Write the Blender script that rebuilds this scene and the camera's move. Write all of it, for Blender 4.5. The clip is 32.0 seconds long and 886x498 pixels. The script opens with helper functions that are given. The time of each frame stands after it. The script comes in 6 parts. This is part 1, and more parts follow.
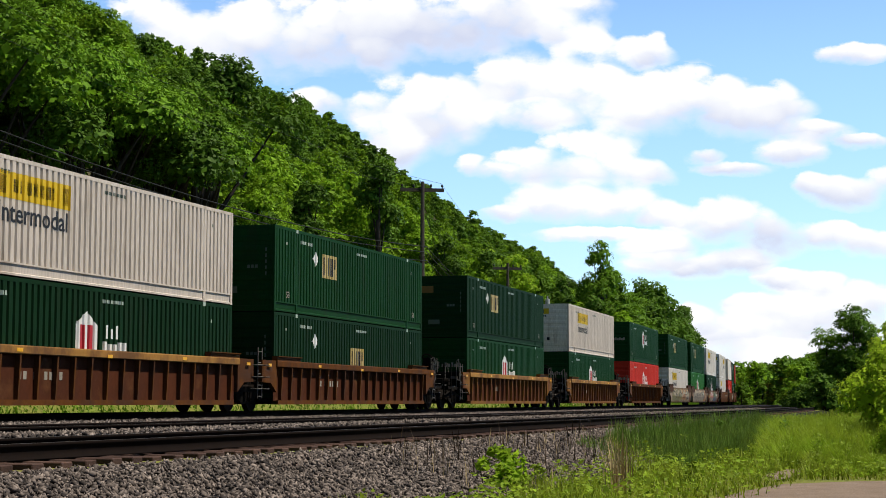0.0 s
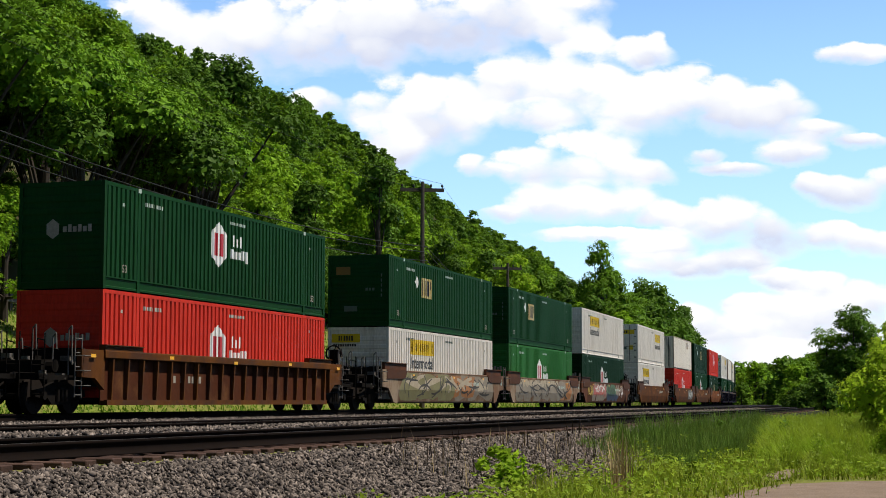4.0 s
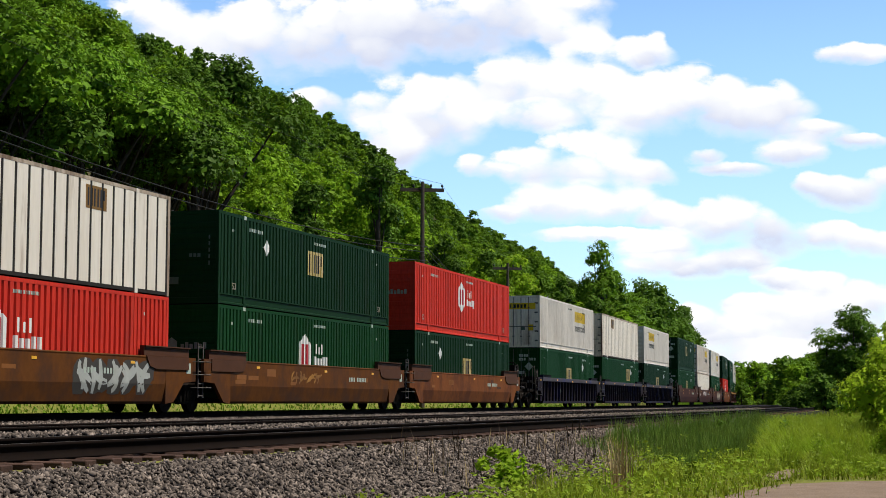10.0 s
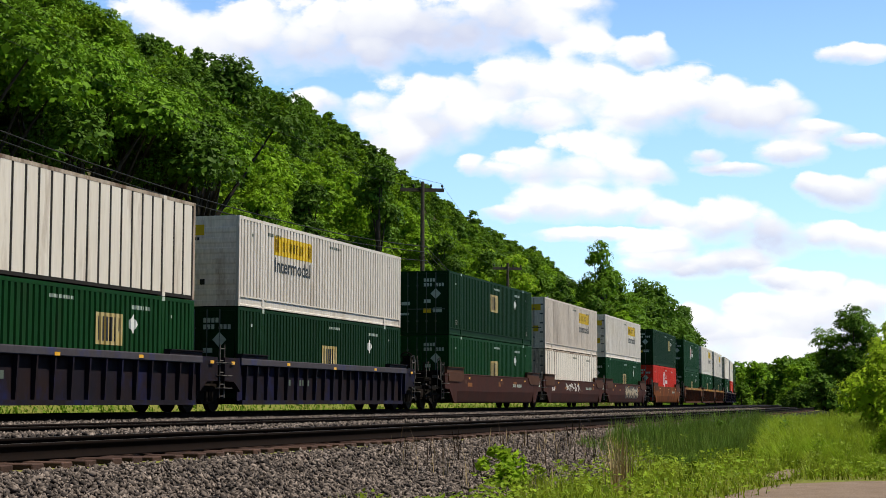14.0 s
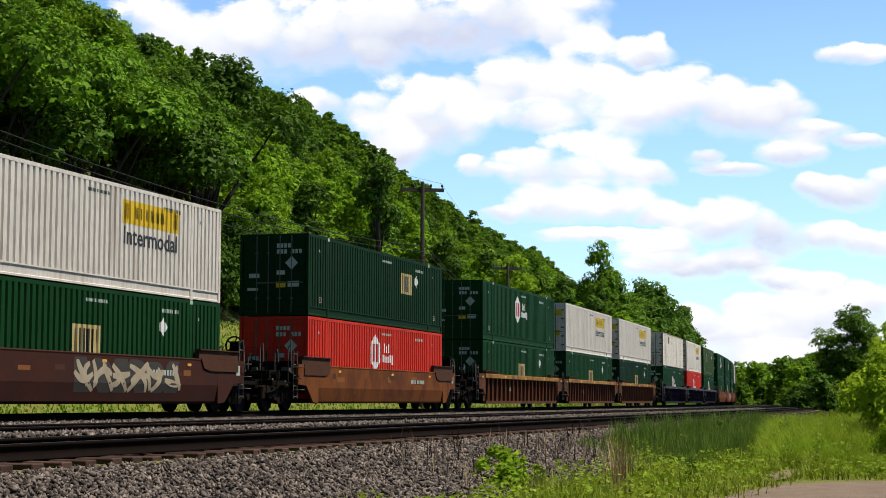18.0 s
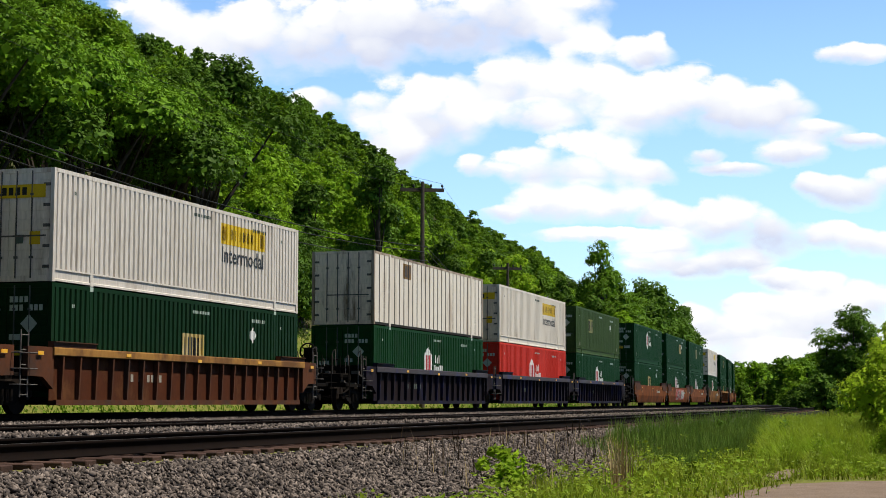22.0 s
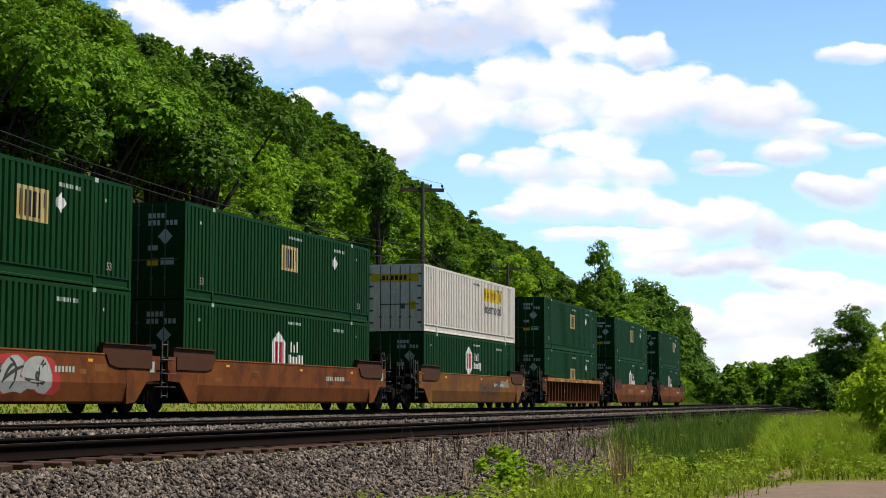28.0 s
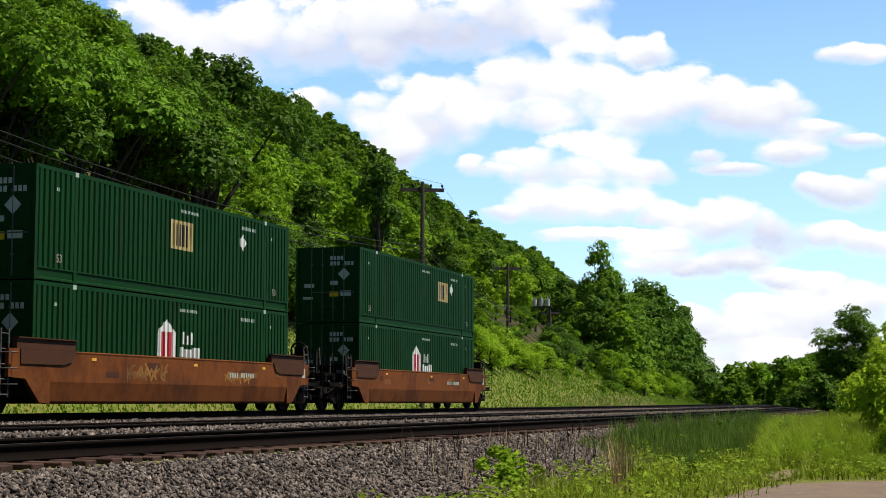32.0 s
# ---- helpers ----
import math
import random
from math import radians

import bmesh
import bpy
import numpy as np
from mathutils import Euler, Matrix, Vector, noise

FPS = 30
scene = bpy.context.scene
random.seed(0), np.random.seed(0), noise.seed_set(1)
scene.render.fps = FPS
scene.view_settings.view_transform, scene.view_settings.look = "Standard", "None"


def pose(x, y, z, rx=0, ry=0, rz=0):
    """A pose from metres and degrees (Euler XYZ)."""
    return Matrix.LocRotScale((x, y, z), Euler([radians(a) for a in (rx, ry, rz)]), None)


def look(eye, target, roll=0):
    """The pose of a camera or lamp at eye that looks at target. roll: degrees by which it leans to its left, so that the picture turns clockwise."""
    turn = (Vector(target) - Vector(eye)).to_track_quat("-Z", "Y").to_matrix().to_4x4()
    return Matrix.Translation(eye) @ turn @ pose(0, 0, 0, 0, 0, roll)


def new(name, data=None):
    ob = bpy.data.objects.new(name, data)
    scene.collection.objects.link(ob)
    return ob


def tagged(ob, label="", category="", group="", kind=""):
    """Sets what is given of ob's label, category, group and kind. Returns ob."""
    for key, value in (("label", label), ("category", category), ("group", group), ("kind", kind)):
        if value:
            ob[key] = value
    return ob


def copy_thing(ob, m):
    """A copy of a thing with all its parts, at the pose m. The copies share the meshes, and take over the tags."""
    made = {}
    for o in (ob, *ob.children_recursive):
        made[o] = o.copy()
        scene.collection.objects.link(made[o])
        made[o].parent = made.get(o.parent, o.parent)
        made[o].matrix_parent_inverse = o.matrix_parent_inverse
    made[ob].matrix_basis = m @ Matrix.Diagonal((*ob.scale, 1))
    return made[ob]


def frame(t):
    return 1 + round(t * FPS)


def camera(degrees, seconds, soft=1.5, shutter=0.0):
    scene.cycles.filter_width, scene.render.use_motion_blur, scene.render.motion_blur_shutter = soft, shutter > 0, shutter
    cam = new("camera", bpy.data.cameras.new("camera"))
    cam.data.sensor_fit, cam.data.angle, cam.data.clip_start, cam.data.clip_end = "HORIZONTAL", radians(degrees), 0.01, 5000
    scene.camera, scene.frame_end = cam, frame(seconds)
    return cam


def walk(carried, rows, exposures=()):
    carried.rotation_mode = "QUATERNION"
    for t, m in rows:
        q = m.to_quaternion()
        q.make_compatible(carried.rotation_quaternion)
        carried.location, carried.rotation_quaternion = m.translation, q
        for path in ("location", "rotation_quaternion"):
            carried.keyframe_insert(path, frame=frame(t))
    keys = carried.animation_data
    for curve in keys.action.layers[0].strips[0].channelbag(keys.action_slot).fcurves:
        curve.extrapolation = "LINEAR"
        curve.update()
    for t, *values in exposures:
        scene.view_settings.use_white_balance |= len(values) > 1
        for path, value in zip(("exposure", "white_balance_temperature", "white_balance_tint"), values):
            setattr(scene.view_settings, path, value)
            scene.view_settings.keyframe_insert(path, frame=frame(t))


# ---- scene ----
# ---------------------------------------------------------------- plan
# z = 0 is the top of the rail under the train; the line bends away from the camera on one long arc.
EYE_UP, ROAD_GAP, TRACK_TURN, BEND = 0.341, 23.396, 0.32371, 0.000509
SPEED, SLOWING = 19.90, -0.0308
GROUND = -1.15


def line(s, n=0.0, z=0.0):
    """World place of a point s metres along the line, n metres off it towards the camera."""
    a = BEND * s
    al = math.sin(a) / BEND + n * math.sin(a)
    le = (1 - math.cos(a)) / BEND - n * math.cos(a)
    c, d = math.cos(TRACK_TURN), math.sin(TRACK_TURN)
    return Vector((-ROAD_GAP * c + al * d - le * c, ROAD_GAP * d + al * c + le * d, z))


def heading(s):
    return -math.degrees(TRACK_TURN - BEND * s)


def on_line(s, n=0.0, z=0.0, turn=0.0):
    p = line(s, n, z)
    return pose(p.x, p.y, p.z, 0, 0, heading(s) + turn)


def train_s(s0, t):
    return s0 - SPEED * (t - 16) - 0.5 * SLOWING * (t - 16) ** 2


# ---------------------------------------------------------------- camera
cam = camera(29.953, 32.0, soft=0.7)
STAND = pose(0, 0, EYE_UP, 90 + 5.248, 0, 0) @ pose(0, 0, 0, 0, 0, 0.094)
walk(cam, [(0.0, STAND), (32.0, STAND)])

# ---------------------------------------------------------------- sky and sun
SUN_EL, SUN_AZ = radians(63), radians(91)   # azimuth from the view direction, clockwise
scene.view_settings.exposure = 0.0


def sky():
    w = bpy.data.worlds.new("sky")
    scene.world = w
    w.use_nodes = True
    nt = w.node_tree
    nt.nodes.clear()
    N, L = nt.nodes.new, nt.links.new

    def math_node(op, a, b=None, c=None, clamp=False):
        n = N("ShaderNodeMath")
        n.operation, n.use_clamp = op, clamp
        for i, v in enumerate((a, b, c)):
            if v is None:
                continue
            if isinstance(v, (int, float)):
                n.inputs[i].default_value = v
            else:
                L(v, n.inputs[i])
        return n.outputs[0]

    tc = N("ShaderNodeTexCoord").outputs["Generated"]

    def dot(v):
        n = N("ShaderNodeVectorMath")
        n.operation = "DOT_PRODUCT"
        L(tc, n.inputs[0])
        n.inputs[1].default_value = v
        return n.outputs["Value"]

    p = 5.248 * math.pi / 180
    ahead = math_node("MAXIMUM", dot((0, math.cos(p), math.sin(p))), 0.15)
    u = math_node("DIVIDE", dot((1, 0, 0)), ahead)
    v = math_node("DIVIDE", dot((0, -math.sin(p), math.cos(p))), ahead)
    flat = N("ShaderNodeCombineXYZ")
    L(u, flat.inputs[0]), L(v, flat.inputs[1])

    def noise_at(scale, detail, rough, offset):
        m = N("ShaderNodeMapping")
        m.inputs["Location"].default_value = offset
        m.inputs["Scale"].default_value = (1, 1.5, 1)
        L(flat.outputs[0], m.inputs[0])
        n = N("ShaderNodeTexNoise")
        n.inputs["Scale"].default_value, n.inputs["Detail"].default_value, n.inputs["Roughness"].default_value = scale, detail, rough
        L(m.outputs[0], n.inputs["Vector"])
        return n.outputs["Fac"]

    big, fine, soft = noise_at(11, 7, 0.62, (3, 1, 0)), noise_at(34, 6, 0.6, (1, 7, 2)), noise_at(7, 4, 0.5, (9, 2, 5))
    uu = math_node("ADD", u, math_node("MULTIPLY", math_node("SUBTRACT", fine, 0.5), 0.020))
    vv = math_node("ADD", v, math_node("MULTIPLY", math_node("SUBTRACT", big, 0.5), 0.020))
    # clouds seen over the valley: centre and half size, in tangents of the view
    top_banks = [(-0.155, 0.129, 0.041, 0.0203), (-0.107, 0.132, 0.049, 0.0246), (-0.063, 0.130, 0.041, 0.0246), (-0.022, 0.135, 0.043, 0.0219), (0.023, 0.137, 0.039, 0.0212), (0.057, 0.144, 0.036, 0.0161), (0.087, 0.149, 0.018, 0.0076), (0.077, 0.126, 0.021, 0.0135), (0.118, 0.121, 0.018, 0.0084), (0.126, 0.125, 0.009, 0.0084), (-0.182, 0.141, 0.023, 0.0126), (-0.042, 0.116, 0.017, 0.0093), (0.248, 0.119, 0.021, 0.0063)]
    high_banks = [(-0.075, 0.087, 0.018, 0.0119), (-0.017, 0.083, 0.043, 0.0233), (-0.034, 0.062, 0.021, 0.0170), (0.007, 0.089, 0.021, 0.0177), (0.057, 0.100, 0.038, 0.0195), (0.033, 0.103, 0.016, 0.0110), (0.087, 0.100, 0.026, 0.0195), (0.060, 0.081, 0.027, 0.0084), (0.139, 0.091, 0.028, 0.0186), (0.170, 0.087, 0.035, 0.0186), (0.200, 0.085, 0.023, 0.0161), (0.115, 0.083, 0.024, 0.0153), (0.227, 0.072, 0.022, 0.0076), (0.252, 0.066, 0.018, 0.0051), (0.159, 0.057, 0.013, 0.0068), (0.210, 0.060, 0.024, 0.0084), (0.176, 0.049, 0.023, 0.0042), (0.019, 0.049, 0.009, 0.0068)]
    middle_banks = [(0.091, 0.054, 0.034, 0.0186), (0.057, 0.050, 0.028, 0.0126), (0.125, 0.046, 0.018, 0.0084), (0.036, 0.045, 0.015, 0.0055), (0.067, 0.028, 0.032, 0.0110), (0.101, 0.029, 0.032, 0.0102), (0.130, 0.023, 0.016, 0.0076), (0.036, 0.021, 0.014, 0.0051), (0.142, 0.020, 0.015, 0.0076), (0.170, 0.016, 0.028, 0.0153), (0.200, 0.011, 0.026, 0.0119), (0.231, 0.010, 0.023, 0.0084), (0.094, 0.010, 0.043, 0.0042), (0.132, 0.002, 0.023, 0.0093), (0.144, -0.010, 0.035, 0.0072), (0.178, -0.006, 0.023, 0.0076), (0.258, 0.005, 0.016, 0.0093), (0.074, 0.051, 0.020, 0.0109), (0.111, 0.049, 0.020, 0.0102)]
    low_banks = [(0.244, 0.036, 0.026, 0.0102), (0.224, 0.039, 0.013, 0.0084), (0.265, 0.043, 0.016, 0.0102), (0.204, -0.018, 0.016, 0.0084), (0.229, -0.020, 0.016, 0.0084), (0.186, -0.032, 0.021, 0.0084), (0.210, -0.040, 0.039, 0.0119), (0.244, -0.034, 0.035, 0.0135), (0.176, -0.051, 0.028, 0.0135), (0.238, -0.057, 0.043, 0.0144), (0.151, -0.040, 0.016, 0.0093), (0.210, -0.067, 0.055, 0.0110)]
    field = weight = lift = None
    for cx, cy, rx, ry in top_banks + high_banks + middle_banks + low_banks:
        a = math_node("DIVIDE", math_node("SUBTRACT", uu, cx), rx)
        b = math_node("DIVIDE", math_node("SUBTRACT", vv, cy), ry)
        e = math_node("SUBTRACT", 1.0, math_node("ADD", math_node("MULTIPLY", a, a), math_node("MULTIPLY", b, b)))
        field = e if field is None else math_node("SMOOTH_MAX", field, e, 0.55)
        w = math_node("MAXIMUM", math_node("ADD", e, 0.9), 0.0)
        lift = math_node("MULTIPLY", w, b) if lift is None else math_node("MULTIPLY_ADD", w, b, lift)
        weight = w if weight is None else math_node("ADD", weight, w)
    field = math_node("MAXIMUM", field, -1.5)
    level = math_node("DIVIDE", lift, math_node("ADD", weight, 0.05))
    # beyond the view the same broken cumulus goes on, thinned to cut fill light
    wide = math_node("SMOOTH_MAX", math_node("SUBTRACT", math_node("ABSOLUTE", u), 0.32), math_node("SUBTRACT", v, 0.19), 0.05)
    wide = math_node("MULTIPLY", wide, 12.0, clamp=True)
    other = math_node("MULTIPLY", math_node("SUBTRACT", noise_at(3.0, 6, 0.6, (0, 0, 4)), 0.70), 7.0)
    mix = N("ShaderNodeMix")
    L(wide, mix.inputs[0]), L(field, mix.inputs[2]), L(other, mix.inputs[3])
    # rounded heads: domes round scattered centres, large and small
    def domes(scale, offset):
        m = N("ShaderNodeMapping")
        m.inputs["Location"].default_value = offset
        m.inputs["Scale"].default_value = (1, 1.35, 1)
        jig = N("ShaderNodeCombineXYZ")
        L(uu, jig.inputs[0]), L(vv, jig.inputs[1])
        L(jig.outputs[0], m.inputs[0])
        n = N("ShaderNodeTexVoronoi")
        n.inputs["Scale"].default_value = scale
        L(m.outputs[0], n.inputs["Vector"])
        return math_node("SUBTRACT", 0.45, n.outputs["Distance"])

    puffs = math_node("ADD", math_node("MULTIPLY", domes(26, (4, 2, 0)), 1.5), math_node("MULTIPLY", domes(64, (8, 5, 0)), 0.8))
    rag = math_node("ADD", mix.outputs[0], math_node("ADD", math_node("MULTIPLY", math_node("SUBTRACT", big, 0.5), 2.3), math_node("MULTIPLY", math_node("SUBTRACT", fine, 0.5), 1.5)))
    rag = math_node("ADD", rag, puffs)
    # crisp heads, veiled bases
    half = math_node("MULTIPLY_ADD", level, -0.62, 0.62)
    half = math_node("MAXIMUM", math_node("MINIMUM", half, 1.25), 0.26)
    ramp = N("ShaderNodeMapRange")
    ramp.interpolation_type = "SMOOTHSTEP"
    L(math_node("MULTIPLY", half, -1.0), ramp.inputs["From Min"]), L(half, ramp.inputs["From Max"])
    L(rag, ramp.inputs["Value"])
    cover = ramp.outputs["Result"]
    # thick parts are greyer below
    shade = math_node("ADD", math_node("MULTIPLY", level, -1.1), math_node("MULTIPLY", math_node("SUBTRACT", soft, 0.5), 3.0))
    shade = math_node("ADD", shade, math_node("MULTIPLY", puffs, -0.5))
    shade = math_node("MULTIPLY", math_node("MULTIPLY_ADD", shade, 1.0, 0.10, clamp=True), cover)
    grey = N("ShaderNodeMix")
    grey.data_type = "RGBA"
    grey.inputs[6].default_value, grey.inputs[7].default_value = (12.2, 12.3, 12.4, 1), (7.9, 8.5, 10.6, 1)
    L(shade, grey.inputs[0])
    st = N("ShaderNodeTexSky")
    st.sky_type, st.sun_disc = "NISHITA", False
    st.sun_elevation, st.sun_rotation = SUN_EL, SUN_AZ
    st.air_density, st.dust_density, st.ozone_density = 1.0, 0.6, 1.3
    blue = N("ShaderNodeMix")
    blue.data_type, blue.blend_type = "RGBA", "MULTIPLY"
    blue.inputs[0].default_value = 1.0
    L(st.outputs[0], blue.inputs[6])
    blue.inputs[7].default_value = (1.22, 1.47, 1.76, 1)
    # bright haze low down; the unseen deep blue overhead is dimmed to cut fill light
    sep = N("ShaderNodeSeparateXYZ")
    L(tc, sep.inputs[0])
    fall = N("ShaderNodeMapRange")
    fall.interpolation_type = "SMOOTHSTEP"
    for i, q in enumerate((0.18, 0.50, 1.45, 0.13)):
        fall.inputs[i + 1].default_value = q
    L(sep.outputs[2], fall.inputs[0])
    deep = N("ShaderNodeVectorMath")
    deep.operation = "SCALE"
    L(blue.outputs[2], deep.inputs[0]), L(fall.outputs[0], deep.inputs["Scale"])
    out = N("ShaderNodeMix")
    out.data_type = "RGBA"
    L(cover, out.inputs[0]), L(deep.outputs[0], out.inputs[6]), L(grey.outputs[2], out.inputs[7])
    bg = N("ShaderNodeBackground")
    bg.inputs["Strength"].default_value = 0.085
    L(out.outputs[2], bg.inputs["Color"])
    wo = N("ShaderNodeOutputWorld")
    L(bg.outputs[0], wo.inputs["Surface"])


sky()
sun = new("sun", bpy.data.lights.new("sun", "SUN"))
sun.data.energy, sun.data.angle, sun.data.color = 5.9, radians(0.6), (1.0, 0.91, 0.77)
sd = Vector((math.sin(SUN_AZ) * math.cos(SUN_EL), math.cos(SUN_AZ) * math.cos(SUN_EL), math.sin(SUN_EL)))
sun.matrix_basis = look(sd * 200, (0, 0, 0))

# ---------------------------------------------------------------- materials


def material(name, colour, rough=0.7, metal=0.0, second=None, scale=3.0, amount=0.5, fine=(40.0, 0.08), bump=0.0, bump_scale=60.0,
             stain=None, stain_scale=1.2, stain_at=0.6, object_random=0.0, island_random=0.0, streak=1.0, spec=0.18, translucent=0.0):
    """Two scales of colour change, optional stains, bump; position in the thing's own space."""
    m = bpy.data.materials.new(name)
    m.use_nodes = True
    nt = m.node_tree
    N, L = nt.nodes.new, nt.links.new
    b = nt.nodes["Principled BSDF"]
    b.inputs["Roughness"].default_value, b.inputs["Metallic"].default_value = rough, metal
    b.inputs["Specular IOR Level"].default_value = spec
    tc = N("ShaderNodeTexCoord")
    mp = N("ShaderNodeMapping")
    mp.inputs["Scale"].default_value = (1, 1, streak)
    L(tc.outputs["Object"], mp.inputs[0])
    oi = N("ShaderNodeObjectInfo")
    shift = N("ShaderNodeVectorMath")
    shift.operation = "MULTIPLY_ADD"
    L(oi.outputs["Random"], shift.inputs[0])
    shift.inputs[1].default_value = (37, 53, 11)
    L(mp.outputs[0], shift.inputs[2])
    at = shift.outputs[0]

    def tex(sc, det=5, ro=0.6):
        n = N("ShaderNodeTexNoise")
        n.inputs["Scale"].default_value, n.inputs["Detail"].default_value, n.inputs["Roughness"].default_value = sc, det, ro
        L(at, n.inputs["Vector"])
        return n.outputs["Fac"]

    def mixed(fac, a, c2, mode="MIX"):
        n = N("ShaderNodeMix")
        n.data_type, n.blend_type = "RGBA", mode
        if isinstance(fac, float):
            n.inputs[0].default_value = fac
        else:
            L(fac, n.inputs[0])
        for i, c in ((6, a), (7, c2)):
            if isinstance(c, tuple):
                n.inputs[i].default_value = (*c[:3], 1)
            else:
                L(c, n.inputs[i])
        return n.outputs[2]

    def ranged(x, lo, hi, to_lo=0.0, to_hi=1.0):
        n = N("ShaderNodeMapRange")
        L(x, n.inputs[0])
        for i, q in enumerate((lo, hi, to_lo, to_hi)):
            n.inputs[i + 1].default_value = q
        return n.outputs[0]

    second = second or tuple(c * 0.72 for c in colour)
    col = mixed(ranged(tex(scale), 0.5 - 0.22, 0.5 + 0.22, 0, amount), colour, second)
    col = mixed(1.0, col, mixed(ranged(tex(fine[0], 3), 0.3, 0.7), (1 - fine[1],) * 3, (1 + fine[1],) * 3), "MULTIPLY")
    if stain:
        col = mixed(ranged(tex(stain_scale, 7, 0.65), stain_at - 0.06, stain_at + 0.1, 0, 0.85), col, stain)
    for amt, src in ((object_random, oi.outputs["Random"]), (island_random, None)):
        if amt:
            if src is None:
                src = N("ShaderNodeNewGeometry").outputs["Random Per Island"]
            col = mixed(1.0, col, mixed(src, (1 - amt,) * 3, (1 + amt, 1 + amt * 0.9, 1 + amt * 0.6)), "MULTIPLY")
    L(col, b.inputs["Base Color"])
    if bump:
        bn = N("ShaderNodeBump")
        bn.inputs["Strength"].default_value, bn.inputs["Distance"].default_value = bump, 0.02
        L(tex(bump_scale, 4), bn.inputs["Height"])
        L(bn.outputs[0], b.inputs["Normal"])
    if translucent:
        tr = N("ShaderNodeBsdfTranslucent")
        L(col, tr.inputs[0])
        ms = N("ShaderNodeMixShader")
        ms.inputs[0].default_value = translucent
        L(b.outputs[0], ms.inputs[1]), L(tr.outputs[0], ms.inputs[2])
        L(ms.outputs[0], nt.nodes["Material Output"].inputs["Surface"])
    return m


M = {}
paint = dict(rough=0.68, spec=0.10, amount=0.6, scale=0.9, fine=(14, 0.14), stain_scale=1.3, stain_at=0.60, streak=0.16)
M["green"] = material("green_container_paint", (0.0045, 0.046, 0.010), stain=(0.011, 0.035, 0.011), **paint)
M["deep_green"] = material("deep_green_container_paint", (0.004, 0.029, 0.008), stain=(0.009, 0.025, 0.009), **paint)
M["light_green"] = material("faded_green_container_paint", (0.025, 0.14, 0.028), stain=(0.04, 0.09, 0.03), **paint)
M["olive"] = material("olive_container_paint", (0.045, 0.085, 0.022), stain=(0.03, 0.05, 0.02), **paint)
M["white"] = material("white_container_paint", (0.64, 0.605, 0.555), second=(0.52, 0.485, 0.435), stain=(0.42, 0.37, 0.31), **paint)
M["warm_white"] = material("greyed_white_container_paint", (0.58, 0.52, 0.46), second=(0.48, 0.42, 0.36), stain=(0.33, 0.28, 0.23), **paint)
M["cream"] = material("soiled_white_container_paint", (0.72, 0.68, 0.61), second=(0.57, 0.51, 0.43), stain=(0.34, 0.27, 0.20), **{**paint, "stain_at": 0.62, "fine": (9, 0.05)})
M["red"] = material("red_container_paint", (0.56, 0.036, 0.020), second=(0.44, 0.026, 0.017), stain=(0.30, 0.03, 0.02), **paint)
M["seam"] = material("dark_seam_sealant", (0.022, 0.020, 0.018), rough=0.8)
M["gold"] = material("dull_gold_vinyl", (0.40, 0.29, 0.06), second=(0.55, 0.48, 0.30), rough=0.55, amount=0.7, scale=1.5)
M["yellow"] = material("yellow_vinyl", (0.66, 0.45, 0.015), rough=0.5, amount=0.3)
M["black"] = material("black_vinyl", (0.02, 0.02, 0.022), rough=0.5)
M["decal"] = material("white_vinyl", (0.75, 0.76, 0.74), rough=0.5, amount=0.3)
M["faint"] = material("worn_white_lettering", (0.42, 0.50, 0.44), rough=0.6, amount=0.6, scale=9)
# white vinyl darkened and warmed to stand for end-wall shade; also for faint marks
M["end_vinyl"] = material("shade_dimmed_worn_vinyl", (0.34, 0.31, 0.26), second=(0.20, 0.18, 0.15), rough=0.7, amount=0.8, scale=9)
M["decal_red"] = material("red_vinyl", (0.45, 0.03, 0.04), rough=0.5)
M["rust_decal"] = material("brown_vinyl", (0.20, 0.11, 0.03), rough=0.6)
# stained end white, lifted and warmed to offset the blue shade on end walls
M["reefer_end"] = material("shade_lifted_white_end_wall", (0.78, 0.72, 0.64), second=(0.62, 0.55, 0.46), stain=(0.30, 0.20, 0.13), **{**paint, "stain_at": 0.60})
# rust stains on a base warmed against the same bluish shade
M["soiled_end"] = material("shade_warmed_rust_stained_end", (0.80, 0.70, 0.58), second=(0.60, 0.46, 0.34), stain=(0.12, 0.065, 0.035), **{**paint, "stain_at": 0.57, "stain_scale": 2.2})
M["worn_corner"] = material("rust_worn_white_steel", (0.42, 0.36, 0.29), second=(0.24, 0.17, 0.12), stain=(0.09, 0.05, 0.03), **{**paint, "stain_at": 0.54})
# grime, blackened further to carry the shade under and between the cars
M["grime"] = material("shade_dark_grimy_gear", (0.006, 0.0055, 0.005), rough=0.95, second=(0.014, 0.010, 0.008), scale=8, spec=0.08)
M["worn_metal"] = material("scuffed_grey_metal", (0.16, 0.15, 0.14), rough=0.8, second=(0.05, 0.045, 0.04), scale=7, amount=0.9, spec=0.1)
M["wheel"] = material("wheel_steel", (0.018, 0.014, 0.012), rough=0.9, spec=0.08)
car_paint = dict(rough=0.75, spec=0.08, amount=0.85, scale=0.9, fine=(7, 0.10), stain_scale=0.9, stain_at=0.52, streak=0.8)
M["car_brown"] = material("brown_car_paint", (0.120, 0.044, 0.009), second=(0.075, 0.026, 0.008), stain=(0.06, 0.028, 0.016), **car_paint)
M["car_tan"] = material("tan_brown_car_paint", (0.20, 0.092, 0.020), second=(0.13, 0.052, 0.014), stain=(0.12, 0.05, 0.03), **car_paint)
